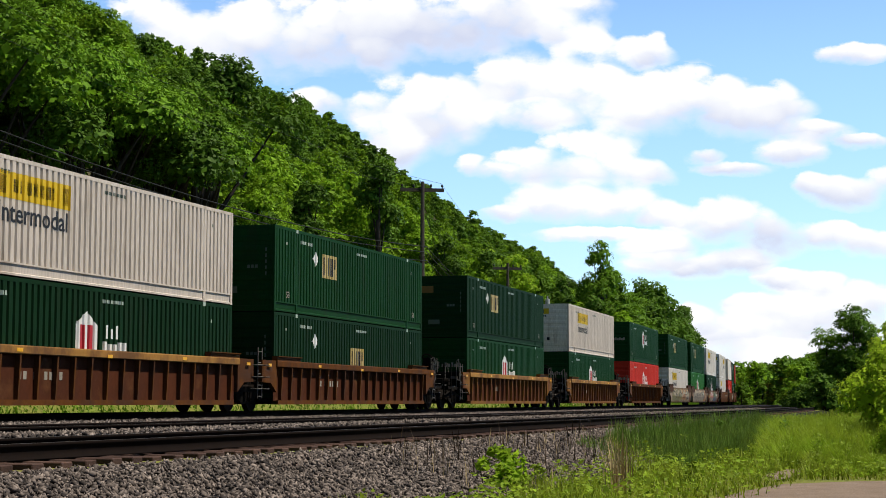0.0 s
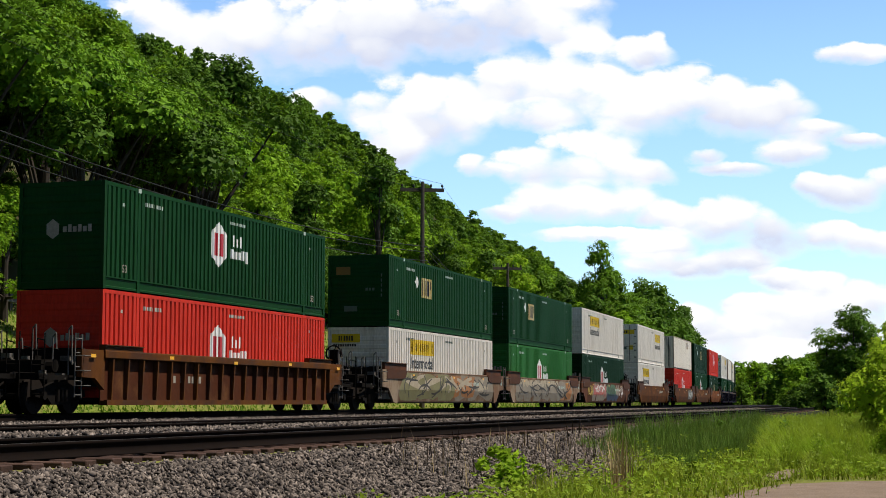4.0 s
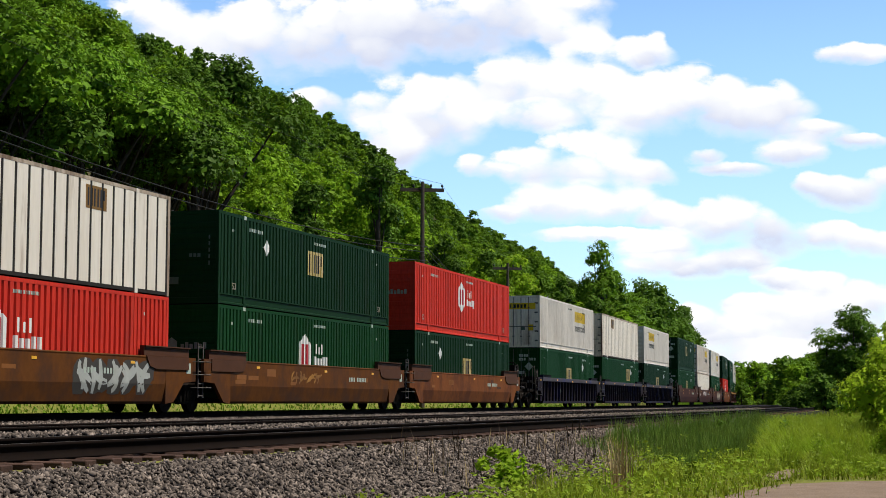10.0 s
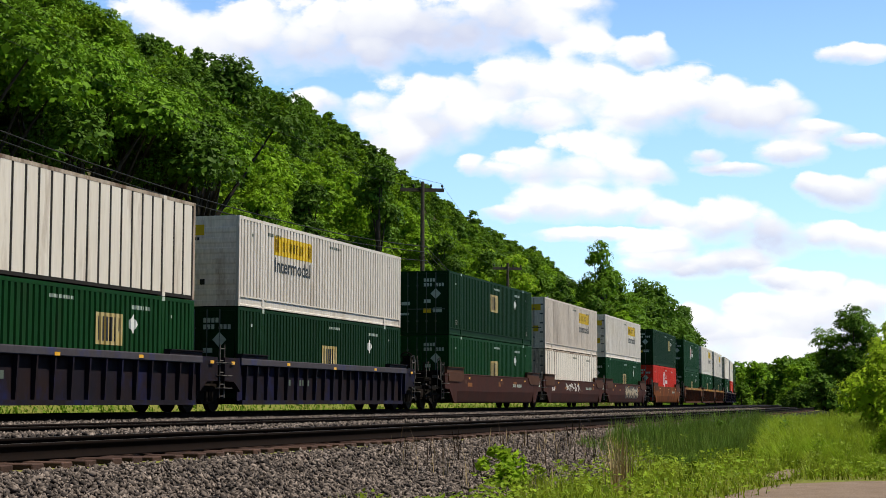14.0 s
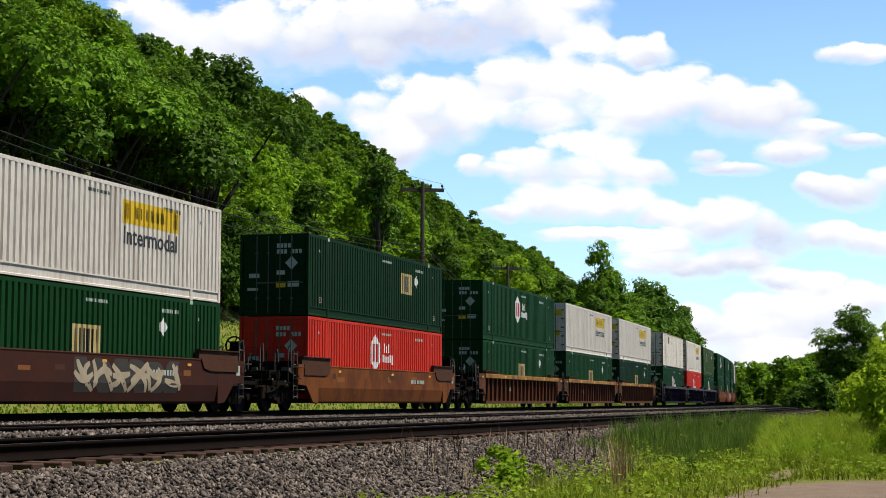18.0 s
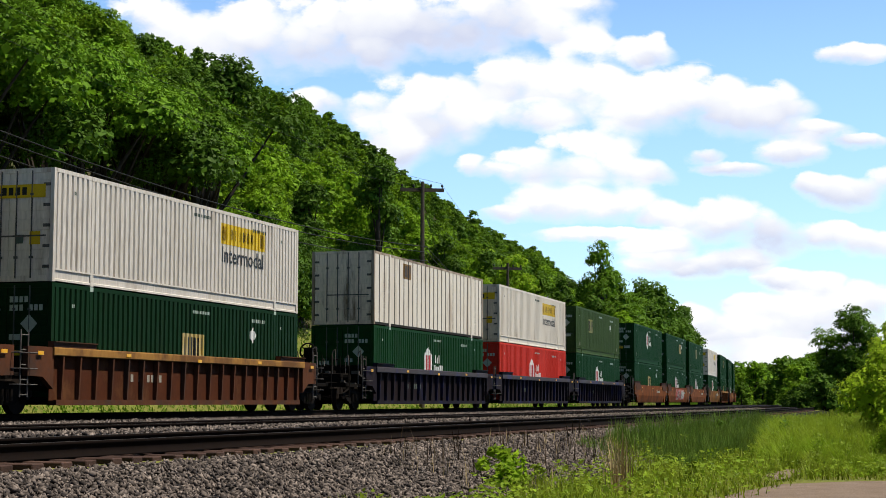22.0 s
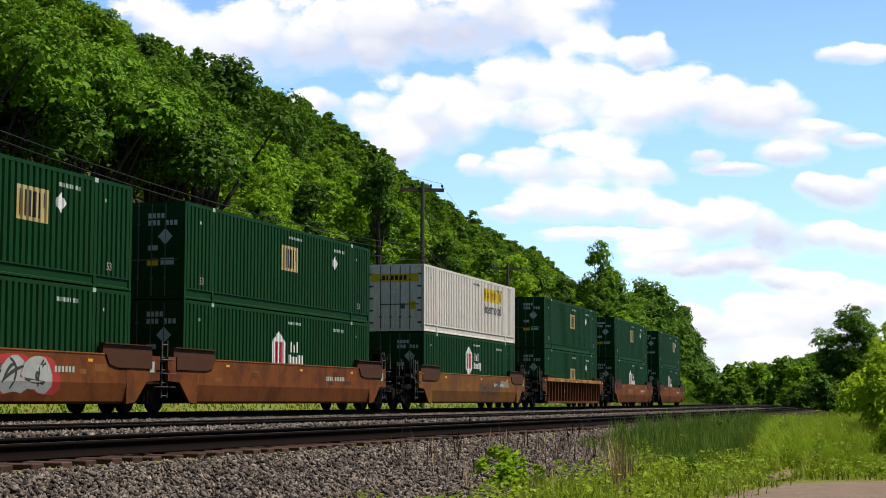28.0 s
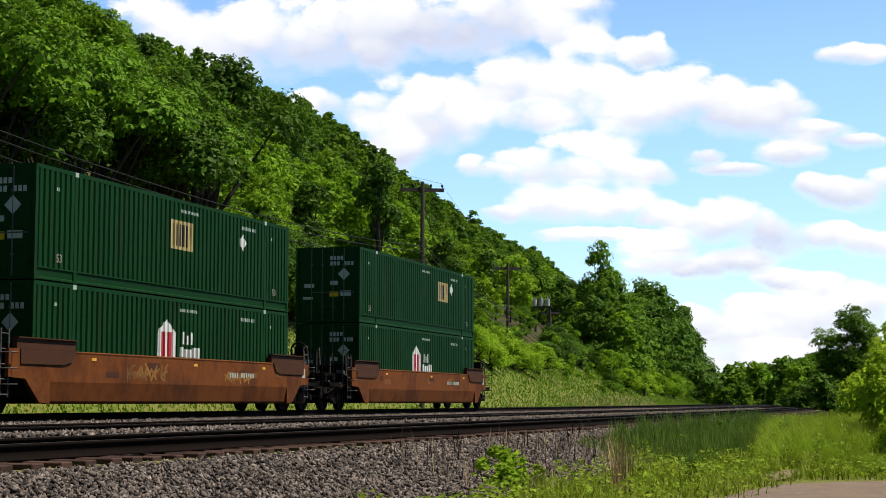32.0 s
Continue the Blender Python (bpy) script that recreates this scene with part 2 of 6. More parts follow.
M["car_orange"] = material("orange_brown_car_paint", (0.185, 0.062, 0.017), second=(0.125, 0.040, 0.012), stain=(0.085, 0.030, 0.014), **car_paint)
M["car_rust"] = material("rusty_brown_car_paint", (0.11, 0.042, 0.020), second=(0.07, 0.028, 0.016), stain=(0.06, 0.035, 0.025), **car_paint)
M["car_maroon"] = material("maroon_brown_car_paint", (0.058, 0.021, 0.015), second=(0.040, 0.015, 0.011), stain=(0.045, 0.02, 0.016), **car_paint)
M["car_grey"] = material("faded_brown_car_paint", (0.17, 0.105, 0.065), second=(0.12, 0.055, 0.03), stain=(0.27, 0.21, 0.15), **car_paint)
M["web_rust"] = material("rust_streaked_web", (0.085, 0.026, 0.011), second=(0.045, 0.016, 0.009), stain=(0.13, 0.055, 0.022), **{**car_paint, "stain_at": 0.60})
# dark blue, taken near black for the shadow of the overhanging top sill
M["car_blue"] = material("shade_dark_blue_car_paint", (0.010, 0.010, 0.018), second=(0.022, 0.013, 0.012), stain=(0.012, 0.015, 0.060), **{**car_paint, "stain_at": 0.58, "stain_scale": 0.7})
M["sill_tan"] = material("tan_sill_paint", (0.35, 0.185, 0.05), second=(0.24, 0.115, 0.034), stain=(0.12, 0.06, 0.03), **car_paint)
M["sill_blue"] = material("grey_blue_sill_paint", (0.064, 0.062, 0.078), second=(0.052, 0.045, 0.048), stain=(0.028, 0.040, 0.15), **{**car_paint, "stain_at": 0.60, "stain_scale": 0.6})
M["graffiti_white"] = material("white_spray_paint", (0.62, 0.60, 0.56), rough=0.6, amount=0.6, scale=5)
M["graffiti_pink"] = material("pink_spray_paint", (0.45, 0.14, 0.13), rough=0.6, amount=0.6, scale=5)
M["graffiti_dark"] = material("dark_spray_paint", (0.05, 0.045, 0.04), rough=0.6)
M["graffiti_green"] = material("green_spray_paint", (0.08, 0.17, 0.09), rough=0.6, amount=0.6, scale=5)
M["graffiti_pale"] = material("pale_spray_paint", (0.26, 0.225, 0.175), second=(0.17, 0.14, 0.105), rough=0.65, amount=0.8, scale=2)
M["graffiti_red"] = material("red_spray_paint", (0.42, 0.045, 0.04), rough=0.6, amount=0.5, scale=3)
M["graffiti_blue"] = material("slate_blue_spray_paint", (0.05, 0.07, 0.11), rough=0.6, amount=0.6, scale=3)
M["graffiti_yellow"] = material("yellow_spray_paint", (0.45, 0.33, 0.06), rough=0.6, amount=0.6, scale=3)
M["graffiti_silver"] = material("silver_spray_paint", (0.40, 0.42, 0.40), second=(0.26, 0.28, 0.27), rough=0.55, amount=0.7, scale=2)
M["graffiti_cream"] = material("cream_spray_paint", (0.42, 0.36, 0.26), second=(0.28, 0.22, 0.15), rough=0.6, amount=0.7, scale=3)
M["graffiti_olive"] = material("olive_spray_paint", (0.21, 0.20, 0.09), second=(0.14, 0.11, 0.06), rough=0.6, amount=0.7, scale=2)
M["graffiti_orange"] = material("orange_spray_paint", (0.36, 0.16, 0.06), rough=0.65, amount=0.7, scale=3)
M["primer"] = material("dark_brown_patch", (0.075, 0.03, 0.015), rough=0.8, amount=0.8, scale=2)
M["touch_up"] = material("orange_touch_up_paint", (0.22, 0.085, 0.02), rough=0.7, amount=0.8, scale=2)
M["lock_steel"] = material("dull_lock_rod_steel", (0.09, 0.105, 0.095), rough=0.5, amount=0.6)
M["can_grey"] = material("light_grey_enamel", (0.42, 0.43, 0.43), rough=0.5)
M["reflector"] = material("yellow_reflector", (0.80, 0.42, 0.03), rough=0.35)
# darker than weathered steel: the head's shade on the web is in the colour
M["rail"] = material("shade_dark_rail_steel", (0.006, 0.004, 0.0035), rough=0.9, second=(0.012, 0.007, 0.005), scale=6, spec=0.06)
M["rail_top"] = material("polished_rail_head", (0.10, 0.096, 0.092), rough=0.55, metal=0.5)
M["tie"] = material("creosoted_tie", (0.085, 0.050, 0.042), second=(0.040, 0.025, 0.022), scale=5, amount=0.8, rough=0.9, bump=0.4, object_random=0.25)
M["stone"] = material("ballast_stone", (0.20, 0.176, 0.186), second=(0.020, 0.017, 0.018), scale=11, amount=1.0, rough=0.9, island_random=0.85)
# near black: the shade in the gaps between stones is put into this colour
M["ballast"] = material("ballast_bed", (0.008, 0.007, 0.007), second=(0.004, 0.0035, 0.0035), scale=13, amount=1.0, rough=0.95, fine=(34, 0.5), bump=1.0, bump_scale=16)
M["wood_pole"] = material("weathered_pole", (0.09, 0.075, 0.06), rough=0.9, streak=0.1)
M["wire"] = material("line_wire", (0.02, 0.02, 0.02), rough=0.6)
M["bark"] = material("bark", (0.040, 0.032, 0.025), rough=0.95, bump=0.5, bump_scale=20)
leaf = dict(rough=0.55, amount=0.6, island_random=0.35, spec=0.08, fine=(3.0, 0.2))
M["leaf_mid"] = material("mid_green_leaves", (0.120, 0.250, 0.016), second=(0.075, 0.165, 0.012), translucent=0.25, object_random=0.25, scale=0.6, **leaf)
M["leaf_dark"] = material("dark_green_leaves", (0.066, 0.145, 0.013), second=(0.045, 0.10, 0.010), translucent=0.2, object_random=0.2, scale=0.6, **leaf)
M["leaf_light"] = material("light_green_leaves", (0.175, 0.325, 0.016), second=(0.12, 0.24, 0.013), translucent=0.38, object_random=0.18, scale=0.6, **leaf)
# leaf colour raised above natural to stand for sunlight on the foliage
M["leaf_bright"] = material("light_raised_leaves", (0.32, 0.50, 0.034), second=(0.22, 0.38, 0.025), translucent=0.6, scale=0.8, **leaf)
M["grass"] = material("meadow_grass", (0.185, 0.29, 0.020), second=(0.22, 0.215, 0.035), translucent=0.35, scale=0.5, **leaf)
M["bright_grass"] = material("sunlit_tall_grass", (0.20, 0.34, 0.020), second=(0.26, 0.28, 0.038), translucent=0.4, scale=0.5, **leaf)
M["bank_grass"] = material("bank_grass", (0.105, 0.225, 0.018), second=(0.14, 0.22, 0.022), translucent=0.35, scale=0.5, **leaf)
# still brighter copy: sunlight missing on the lane shrubs is put into the colour
M["leaf_shrub"] = material("light_raised_shrub_leaves", (0.38, 0.55, 0.04), second=(0.28, 0.44, 0.03), translucent=0.6, scale=0.8, **leaf)
M["tall_grass"] = material("tall_blue_green_grass", (0.11, 0.215, 0.038), second=(0.16, 0.21, 0.038), translucent=0.3, scale=0.8, **leaf)
M["grass_leaf"] = material("weed_leaves", (0.18, 0.32, 0.020), second=(0.24, 0.26, 0.04), translucent=0.35, scale=0.7, **leaf)
M["straw"] = material("dry_stalks", (0.42, 0.34, 0.20), second=(0.24, 0.17, 0.10), rough=0.85, island_random=0.4)
M["dead_stalk"] = material("dead_weed_stalks", (0.07, 0.05, 0.035), rough=0.9, island_random=0.4)


def ground_material():
    m = material("grassy_soil", (0.12, 0.17, 0.022), second=(0.16, 0.14, 0.04), scale=0.35, amount=0.9, rough=0.95, fine=(9, 0.3), bump=0.6, bump_scale=9)
    return m


M["ground"] = ground_material()
M["forest_floor"] = material("forest_floor", (0.045, 0.055, 0.016), second=(0.06, 0.045, 0.022), scale=0.6, amount=0.9, rough=0.95, bump=0.6, bump_scale=6)
M["gravel_road"] = material("gravel_lane", (0.22, 0.170, 0.135), second=(0.14, 0.105, 0.082), scale=2.5, amount=0.8, rough=0.95, fine=(28, 0.22), bump=0.6, bump_scale=30)

# ---------------------------------------------------------------- mesh helpers


class Shape:
    """Collects boxes, prisms and quads, and becomes one mesh."""

    def __init__(self):
        self.v, self.f = [], []

    def box(self, x0, x1, y0, y1, z0, z1, m=None):
        k = len(self.v)
        for x, y, z in ((x0, y0, z0), (x1, y0, z0), (x1, y1, z0), (x0, y1, z0), (x0, y0, z1), (x1, y0, z1), (x1, y1, z1), (x0, y1, z1)):
            self.v.append(tuple(m @ Vector((x, y, z))) if m else (x, y, z))
        self.f += [(k + a, k + b, k + c, k + d) for a, b, c, d in ((3, 2, 1, 0), (4, 5, 6, 7), (0, 1, 5, 4), (1, 2, 6, 5), (2, 3, 7, 6), (3, 0, 4, 7))]
        return self

    def prism(self, outline, a, b, axis="x"):
        """An outline of (p, q) pairs pushed from a to b along an axis."""
        k, n = len(self.v), len(outline)
        for e in (a, b):
            for p, q in outline:
                self.v.append((e, p, q) if axis == "x" else (p, e, q) if axis == "y" else (p, q, e))
        self.f += [(k + i, k + (i + 1) % n, k + n + (i + 1) % n, k + n + i) for i in range(n)]
        self.f += [tuple(k + i for i in reversed(range(n))), tuple(k + n + i for i in range(n))]
        return self

    def rod(self, a, b, r0, r1=None, sides=8):
        a, b = Vector(a), Vector(b)
        r1 = r0 if r1 is None else r1
        q = (b - a).to_track_quat("Z", "Y")
        k = len(self.v)
        for p, r in ((a, r0), (b, r1)):
            for i in range(sides):
                t = 2 * math.pi * i / sides
                self.v.append(tuple(p + q @ Vector((r * math.cos(t), r * math.sin(t), 0))))
        self.f += [(k + i, k + (i + 1) % sides, k + sides + (i + 1) % sides, k + sides + i) for i in range(sides)]
        self.f += [tuple(k + i for i in reversed(range(sides))), tuple(k + sides + i for i in range(sides))]
        return self

    def mesh(self, name):
        me = bpy.data.meshes.new(name)
        me.from_pydata(self.v, [], self.f)
        bm = bmesh.new()
        bm.from_mesh(me)
        bmesh.ops.recalc_face_normals(bm, faces=bm.faces)
        bm.to_mesh(me)
        bm.free()
        me.materials.append(None)
        return me


def part(name, mesh, mat, parent, label="", m=None):
    """One mesh object under a thing or a part; alike parts share a mesh."""
    ob = new(name, mesh)
    if not mesh.materials:
        mesh.materials.append(None)
    ob.material_slots[0].link = "OBJECT"
    ob.material_slots[0].material = M[mat] if isinstance(mat, str) else mat
    if parent is not None:
        ob.parent = parent
    if m is not None:
        ob.matrix_basis = m
    if label:
        tagged(ob, label)
    if name in TINY:
        tagged(ob, kind="stuff")
    return ob


# small joined pieces, too fine to pick apart
TINY = ("code_lettering", "end_lettering", "small_lettering", "name_lettering", "logo_lettering", "graffiti", "stencil_lettering", "emblem_letter", "seam_sealant", "brake_rigging", "end_word")


def thing(name, label, category, group="", kind="", m=None):
    ob = new(name)
    ob.empty_display_size = 0.3
    if m is not None:
        ob.matrix_basis = m
    return tagged(ob, label, category, group, kind)


def quads_mesh(name, verts, per=4):
    """A mesh of separate faces with `per` corners each, from an array of corners."""
    v = np.asarray(verts, dtype=np.float32).reshape(-1, 3)
    me = bpy.data.meshes.new(name)
    n = len(v)
    me.vertices.add(n)
    me.vertices.foreach_set("co", v.ravel())
    me.loops.add(n)
    me.loops.foreach_set("vertex_index", np.arange(n, dtype=np.int32))
    me.polygons.add(n // per)
    me.polygons.foreach_set("loop_start", np.arange(0, n, per, dtype=np.int32))
    me.update(calc_edges=True)
    me.validate()
    me.materials.append(None)
    return me


def faces_mesh(name, verts, faces):
    """A mesh from an array of corners and an array of equal faces."""
    v, f = np.asarray(verts, dtype=np.float32), np.asarray(faces, dtype=np.int32)
    me = bpy.data.meshes.new(name)
    me.vertices.add(len(v))
    me.vertices.foreach_set("co", v.ravel())
    me.loops.add(f.size)
    me.loops.foreach_set("vertex_index", f.ravel())
    me.polygons.add(len(f))
    me.polygons.foreach_set("loop_start", np.arange(0, f.size, f.shape[1], dtype=np.int32))
    me.update(calc_edges=True)
    me.materials.append(None)
    return me


KIT = {}


def kit(name, make):
    if name not in KIT:
        KIT[name] = make()
    return KIT[name]


rng = np.random.default_rng(7)

# ---------------------------------------------------------------- ground
# distance from the camera's side of the line: height of the ground across it, n from far to near
ACROSS = [(-700, 22.0), (-120, 27.0), (-70, 30.0), (-46, 30.6), (-30, 21.2), (-22, 12.4), (-18, 8.2), (-13, 4.7), (-9.0, 2.3), (-7.0, 1.0), (-5.2, -0.1), (-4.0, -0.42),
          (-2.6, -0.34), (-1.6, -0.22), (1.6, -0.22), (2.6, -0.34), (5.0, -0.40), (6.3, -0.36), (14.1, -0.36), (14.6, -0.42), (16.4, GROUND + 0.04),
          (17.2, GROUND), (60, GROUND), (400, GROUND + 1.0), (2500, GROUND + 2)]


def ground_z(s, n):
    for (a, za), (b, zb) in zip(ACROSS, ACROSS[1:]):
        if n <= b:
            f = (n - a) / (b - a)
            z = za + (zb - za) * f
            break
    if n < -30:
        # rises and dips of the ridge
        z += float(np.interp(s, (110, 131, 147, 165, 188, 210, 235, 300, 430), (0.0, -0.2, 1.4, 2.2, 3.0, 0.8, -2.4, -1.4, 0.3))) * min(1, (-n - 30) / 14)
    if n < -6:
        z += (noise.noise(Vector((s * 0.03, n * 0.05, 0))) * 1.6 + noise.noise(Vector((s * 0.11, n * 0.12, 5))) * 0.6) * min(1, (-n - 6) / 12)
    elif n > 16.5:
        z += noise.noise(Vector((s * 0.15, n * 0.2, 2))) * 0.10 * min(1, (n - 16.5) / 3)
    return z


def recede(s, n):
    """How much farther the upper hill stands than the foot of the slope."""
    f = min(1, max(0, (-17 - n) / 10))
    g = min(1, max(0, (s - 58) / 92))
    return 1 + 2.6 * f * f * (3 - 2 * f) * g * g * (3 - 2 * g)


def on_ground(s, n, lift=0.0):
    """World place on the ground sheet; the wooded hill falls back from the line."""
    eye = Vector((0, 0, EYE_UP))
    p = eye + (line(s, n, ground_z(s, n)) - eye) * recede(s, n)
    p.z += lift
    return p


def build_ground():
    ss = sorted(set([-80 + 10 * i for i in range(8)] + [2.0 * i for i in range(60)] + [120 + 6 * i for i in range(50)] + [420 + 60 * i for i in range(20)] + [1800, 2300]))
    nn = [-700, -400, -250, -160, -120, -90, -75, -65, -58] + [-52 + 2.0 * i for i in range(20)] + [-12, -11, -10, -9, -8, -7, -6.2, -5.2, -4.6, -4, -2.6, -1.6, 1.6, 2.6, 5, 6.3, 10, 14.1,
          14.6, 15.0, 15.5, 16, 16.4, 16.8, 17.2, 18, 19, 20, 21, 22, 23, 24, 26, 28, 31, 35, 40, 50, 60, 80, 120, 200, 400, 900, 1700, 2500]
    v = [tuple(on_ground(s, n)) for s in ss for n in nn]
    w = len(nn)
    f = [(i * w + j, i * w + j + 1, (i + 1) * w + j + 1, (i + 1) * w + j) for i in range(len(ss) - 1) for j in range(w - 1)]
    me = faces_mesh("ground", v, f)
    me.materials[0] = M["ground"]
    me.materials.append(M["forest_floor"])
    for poly in me.polygons:
        if nn[poly.index % (w - 1)] < -13.5:
            poly.material_index = 1
    ob = tagged(new("ground", me), "grassy valley floor rising into a wooded hillside", "ground", kind="structure")
    return ob


def strip(name, mat, label, category, n_list, s_list, lift=0.0):
    v = [tuple(line(s, n, z + lift)) for s in s_list for n, z in n_list]
    w = len(n_list)
    f = [(i * w + j, i * w + j + 1, (i + 1) * w + j + 1, (i + 1) * w + j) for i in range(len(s_list) - 1) for j in range(w - 1)]
    me = faces_mesh(name, v, f)
    me.materials[0] = M[mat]
    return tagged(new(name, me), label, category, kind="structure")


ground = build_ground()
LONG = [-60, -20] + [3.0 * i for i in range(60)] + [180 + 10 * i for i in range(60)]
# tracks: offset of the centre and height of the rail top
TRACKS = (("track_far", 0.0, 0.0), ("track_middle", 8.75, -0.062), ("track_near", 12.9, -0.115))
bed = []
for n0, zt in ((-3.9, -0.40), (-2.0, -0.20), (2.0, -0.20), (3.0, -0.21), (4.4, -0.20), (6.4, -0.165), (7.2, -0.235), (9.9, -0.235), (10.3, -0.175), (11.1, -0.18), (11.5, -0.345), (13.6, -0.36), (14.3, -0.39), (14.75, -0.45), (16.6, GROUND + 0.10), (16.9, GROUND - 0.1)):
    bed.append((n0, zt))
# bed sheet, coloured as the shade seen between the stones
ballast = strip("ballast_bed", "ballast", "ballast bed under the tracks, blackened for the shade between stones", "ballast", bed, LONG, 0.012)


def build_track(name, off, top):
    """Two rails and their ties, one piece of the setting."""
    base = tagged(new(name), "railway track of dark rails on weathered wooden ties", "track", kind="structure")
    half = 0.7535
    prof = [(-0.07, -0.175), (0.07, -0.175), (0.07, -0.160), (0.012, -0.140), (0.010, -0.045), (0.036, -0.034), (0.036, -0.006), (0.030, 0.0),
            (-0.030, 0.0), (-0.036, -0.006), (-0.036, -0.034), (-0.010, -0.045), (-0.012, -0.140), (-0.07, -0.160)]
    for side in (-1, 1):
        v, f = [], []
        k = len(prof)
        for s in LONG:
            for x, z in prof:
                v.append(tuple(line(s, off + side * half + x, top + z)))
        for i in range(len(LONG) - 1):
            for j in range(k):
                f.append((i * k + j, i * k + (j + 1) % k, (i + 1) * k + (j + 1) % k, (i + 1) * k + j))
        me = faces_mesh("rail", v, f)
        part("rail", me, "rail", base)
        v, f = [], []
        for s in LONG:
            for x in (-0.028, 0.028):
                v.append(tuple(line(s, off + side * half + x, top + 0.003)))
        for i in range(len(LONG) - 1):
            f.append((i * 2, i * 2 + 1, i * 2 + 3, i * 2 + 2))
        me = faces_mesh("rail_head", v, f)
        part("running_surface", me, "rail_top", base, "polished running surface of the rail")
    return base


track_bases = [build_track(*t) for t in TRACKS]

# ---------------------------------------------------------------- containers
LEN, WID, HIGH = 16.15, 2.59, 2.89
FRONT, POST40 = -LEN / 2, 6.096
OUT, DEEP, PITCH = 1.290, 0.058, 0.271


def rib_profile(style, y0, y1):
    """(y, x) corners of a container's side sheet between two posts."""
    pts = []
    if style == "rib":
        n = max(2, round((y1 - y0) / PITCH))
        p = (y1 - y0) / n
        for i in range(n):
            a = y0 + i * p
            pts += [(a, OUT - DEEP), (a + p * 0.22, OUT - DEEP), (a + p * 0.32, OUT), (a + p * 0.90, OUT)]
        pts.append((y1, OUT - DEEP))
    else:
        n = max(2, round((y1 - y0) / 0.60))
        p = (y1 - y0) / n
        for i in range(n):
            a = y0 + i * p
            pts += [(a, OUT), (a + p * 0.80, OUT), (a + p * 0.81, OUT - 0.014), (a + p * 0.985, OUT - 0.014)]
        pts.append((y1, OUT))
    return pts


SPANS = ((FRONT + 0.12, -POST40 - 0.07), (-POST40 + 0.07, POST40 - 0.07), (POST40 + 0.07, -FRONT - 0.12))
SHEET_LOW, SHEET_HIGH = {"rib": 0.335, "post": 0.125}, HIGH - 0.09


def side_mesh(style):
    sh = Shape()
    for a, b in SPANS:
        pts = rib_profile(style, a, b)
        k = len(sh.v)
        for y, x in pts:
            sh.v += [(x, y, SHEET_LOW[style]), (x, y, SHEET_HIGH)]
        sh.f += [(k + 2 * i, k + 2 * i + 2, k + 2 * i + 3, k + 2 * i + 1) for i in range(len(pts) - 1)]
    me = bpy.data.meshes.new("side_panel")
    me.from_pydata(sh.v, [], sh.f)
    me.materials.append(None)
    return me


def seams_mesh():
    sh = Shape()
    for a, b in SPANS:
        pts = rib_profile("post", a, b)
        for (y, x), (y2, x2) in zip(pts, pts[1:]):
            if x == x2 and x < OUT - 0.01:
                sh.box(OUT - 0.018, OUT - 0.008, y, y2, SHEET_LOW["post"], SHEET_HIGH)
    return sh.mesh("seam_sealant")


BREAKS = {}


def profile_all(style):
    if style not in BREAKS:
        pts = []
        for a, b in SPANS:
            pts += rib_profile(style, a, b)
        BREAKS[style] = pts
    return BREAKS[style]


def side_x(style, y):
    pts = profile_all(style)
    for (a, xa), (b, xb) in zip(pts, pts[1:]):
        if a <= y <= b:
            return xa + (xb - xa) * (y - a) / max(b - a, 1e-6)
    return OUT


def decal_mesh(name, style, outlines):
    """Vinyl that follows the ribs of the side: convex outlines of (y, z), y from the middle."""
    sh = Shape()
    for o in outlines:
        ys = sorted(set([p[0] for p in o] + [q[0] for q in profile_all(style) if min(p[0] for p in o) < q[0] < max(p[0] for p in o)]))

        def span(y):
            hit = []
            for (ya, za), (yb, zb) in zip(o, o[1:] + o[:1]):
                if min(ya, yb) - 1e-6 <= y <= max(ya, yb) + 1e-6:
                    if abs(ya - yb) < 1e-6:
                        hit += [za, zb]
                    else:
                        hit.append(za + (zb - za) * (y - ya) / (yb - ya))
            return min(hit), max(hit)

        for a, b in zip(ys, ys[1:]):
            if b - a < 1e-4:
                continue
            (l0, h0), (l1, h1) = span(a + 1e-5), span(b - 1e-5)
            k = len(sh.v)
            xa, xb = side_x(style, a) + 0.005, side_x(style, b) + 0.005
            sh.v += [(xa, a, l0), (xb, b, l1), (xb, b, h1), (xa, a, h0)]
            sh.f.append((k, k + 1, k + 2, k + 3))
    me = bpy.data.meshes.new(name)
    me.from_pydata(sh.v, [], sh.f)
    bm = bmesh.new()
    bm.from_mesh(me)
    bmesh.ops.remove_doubles(bm, verts=bm.verts, dist=0.001)
    bm.to_mesh(me)
    bm.free()
    me.materials.append(None)
    return me


def rect(y0, y1, z0, z1):
    return [(y0, z0), (y1, z0), (y1, z1), (y0, z1)]


def text_mesh(words, size, m, name):
    """Built-in lettering as a thin mesh, written along +x and up +y before the pose m."""
    cu = bpy.data.curves.new(name, "FONT")
    cu.body, cu.size, cu.extrude, cu.resolution_u = words, size, 0.001, 2
    cu.offset = 0.014 * size
    ob = bpy.data.objects.new(name, cu)
    scene.collection.objects.link(ob)
    bpy.context.view_layer.update()
    me = bpy.data.meshes.new_from_object(ob.evaluated_get(bpy.context.evaluated_depsgraph_get()))
    bpy.data.objects.remove(ob)
    bpy.data.curves.remove(cu)
    me.transform(m)
    me.name = name
    me.materials.clear()
    me.materials.append(None)
    return me


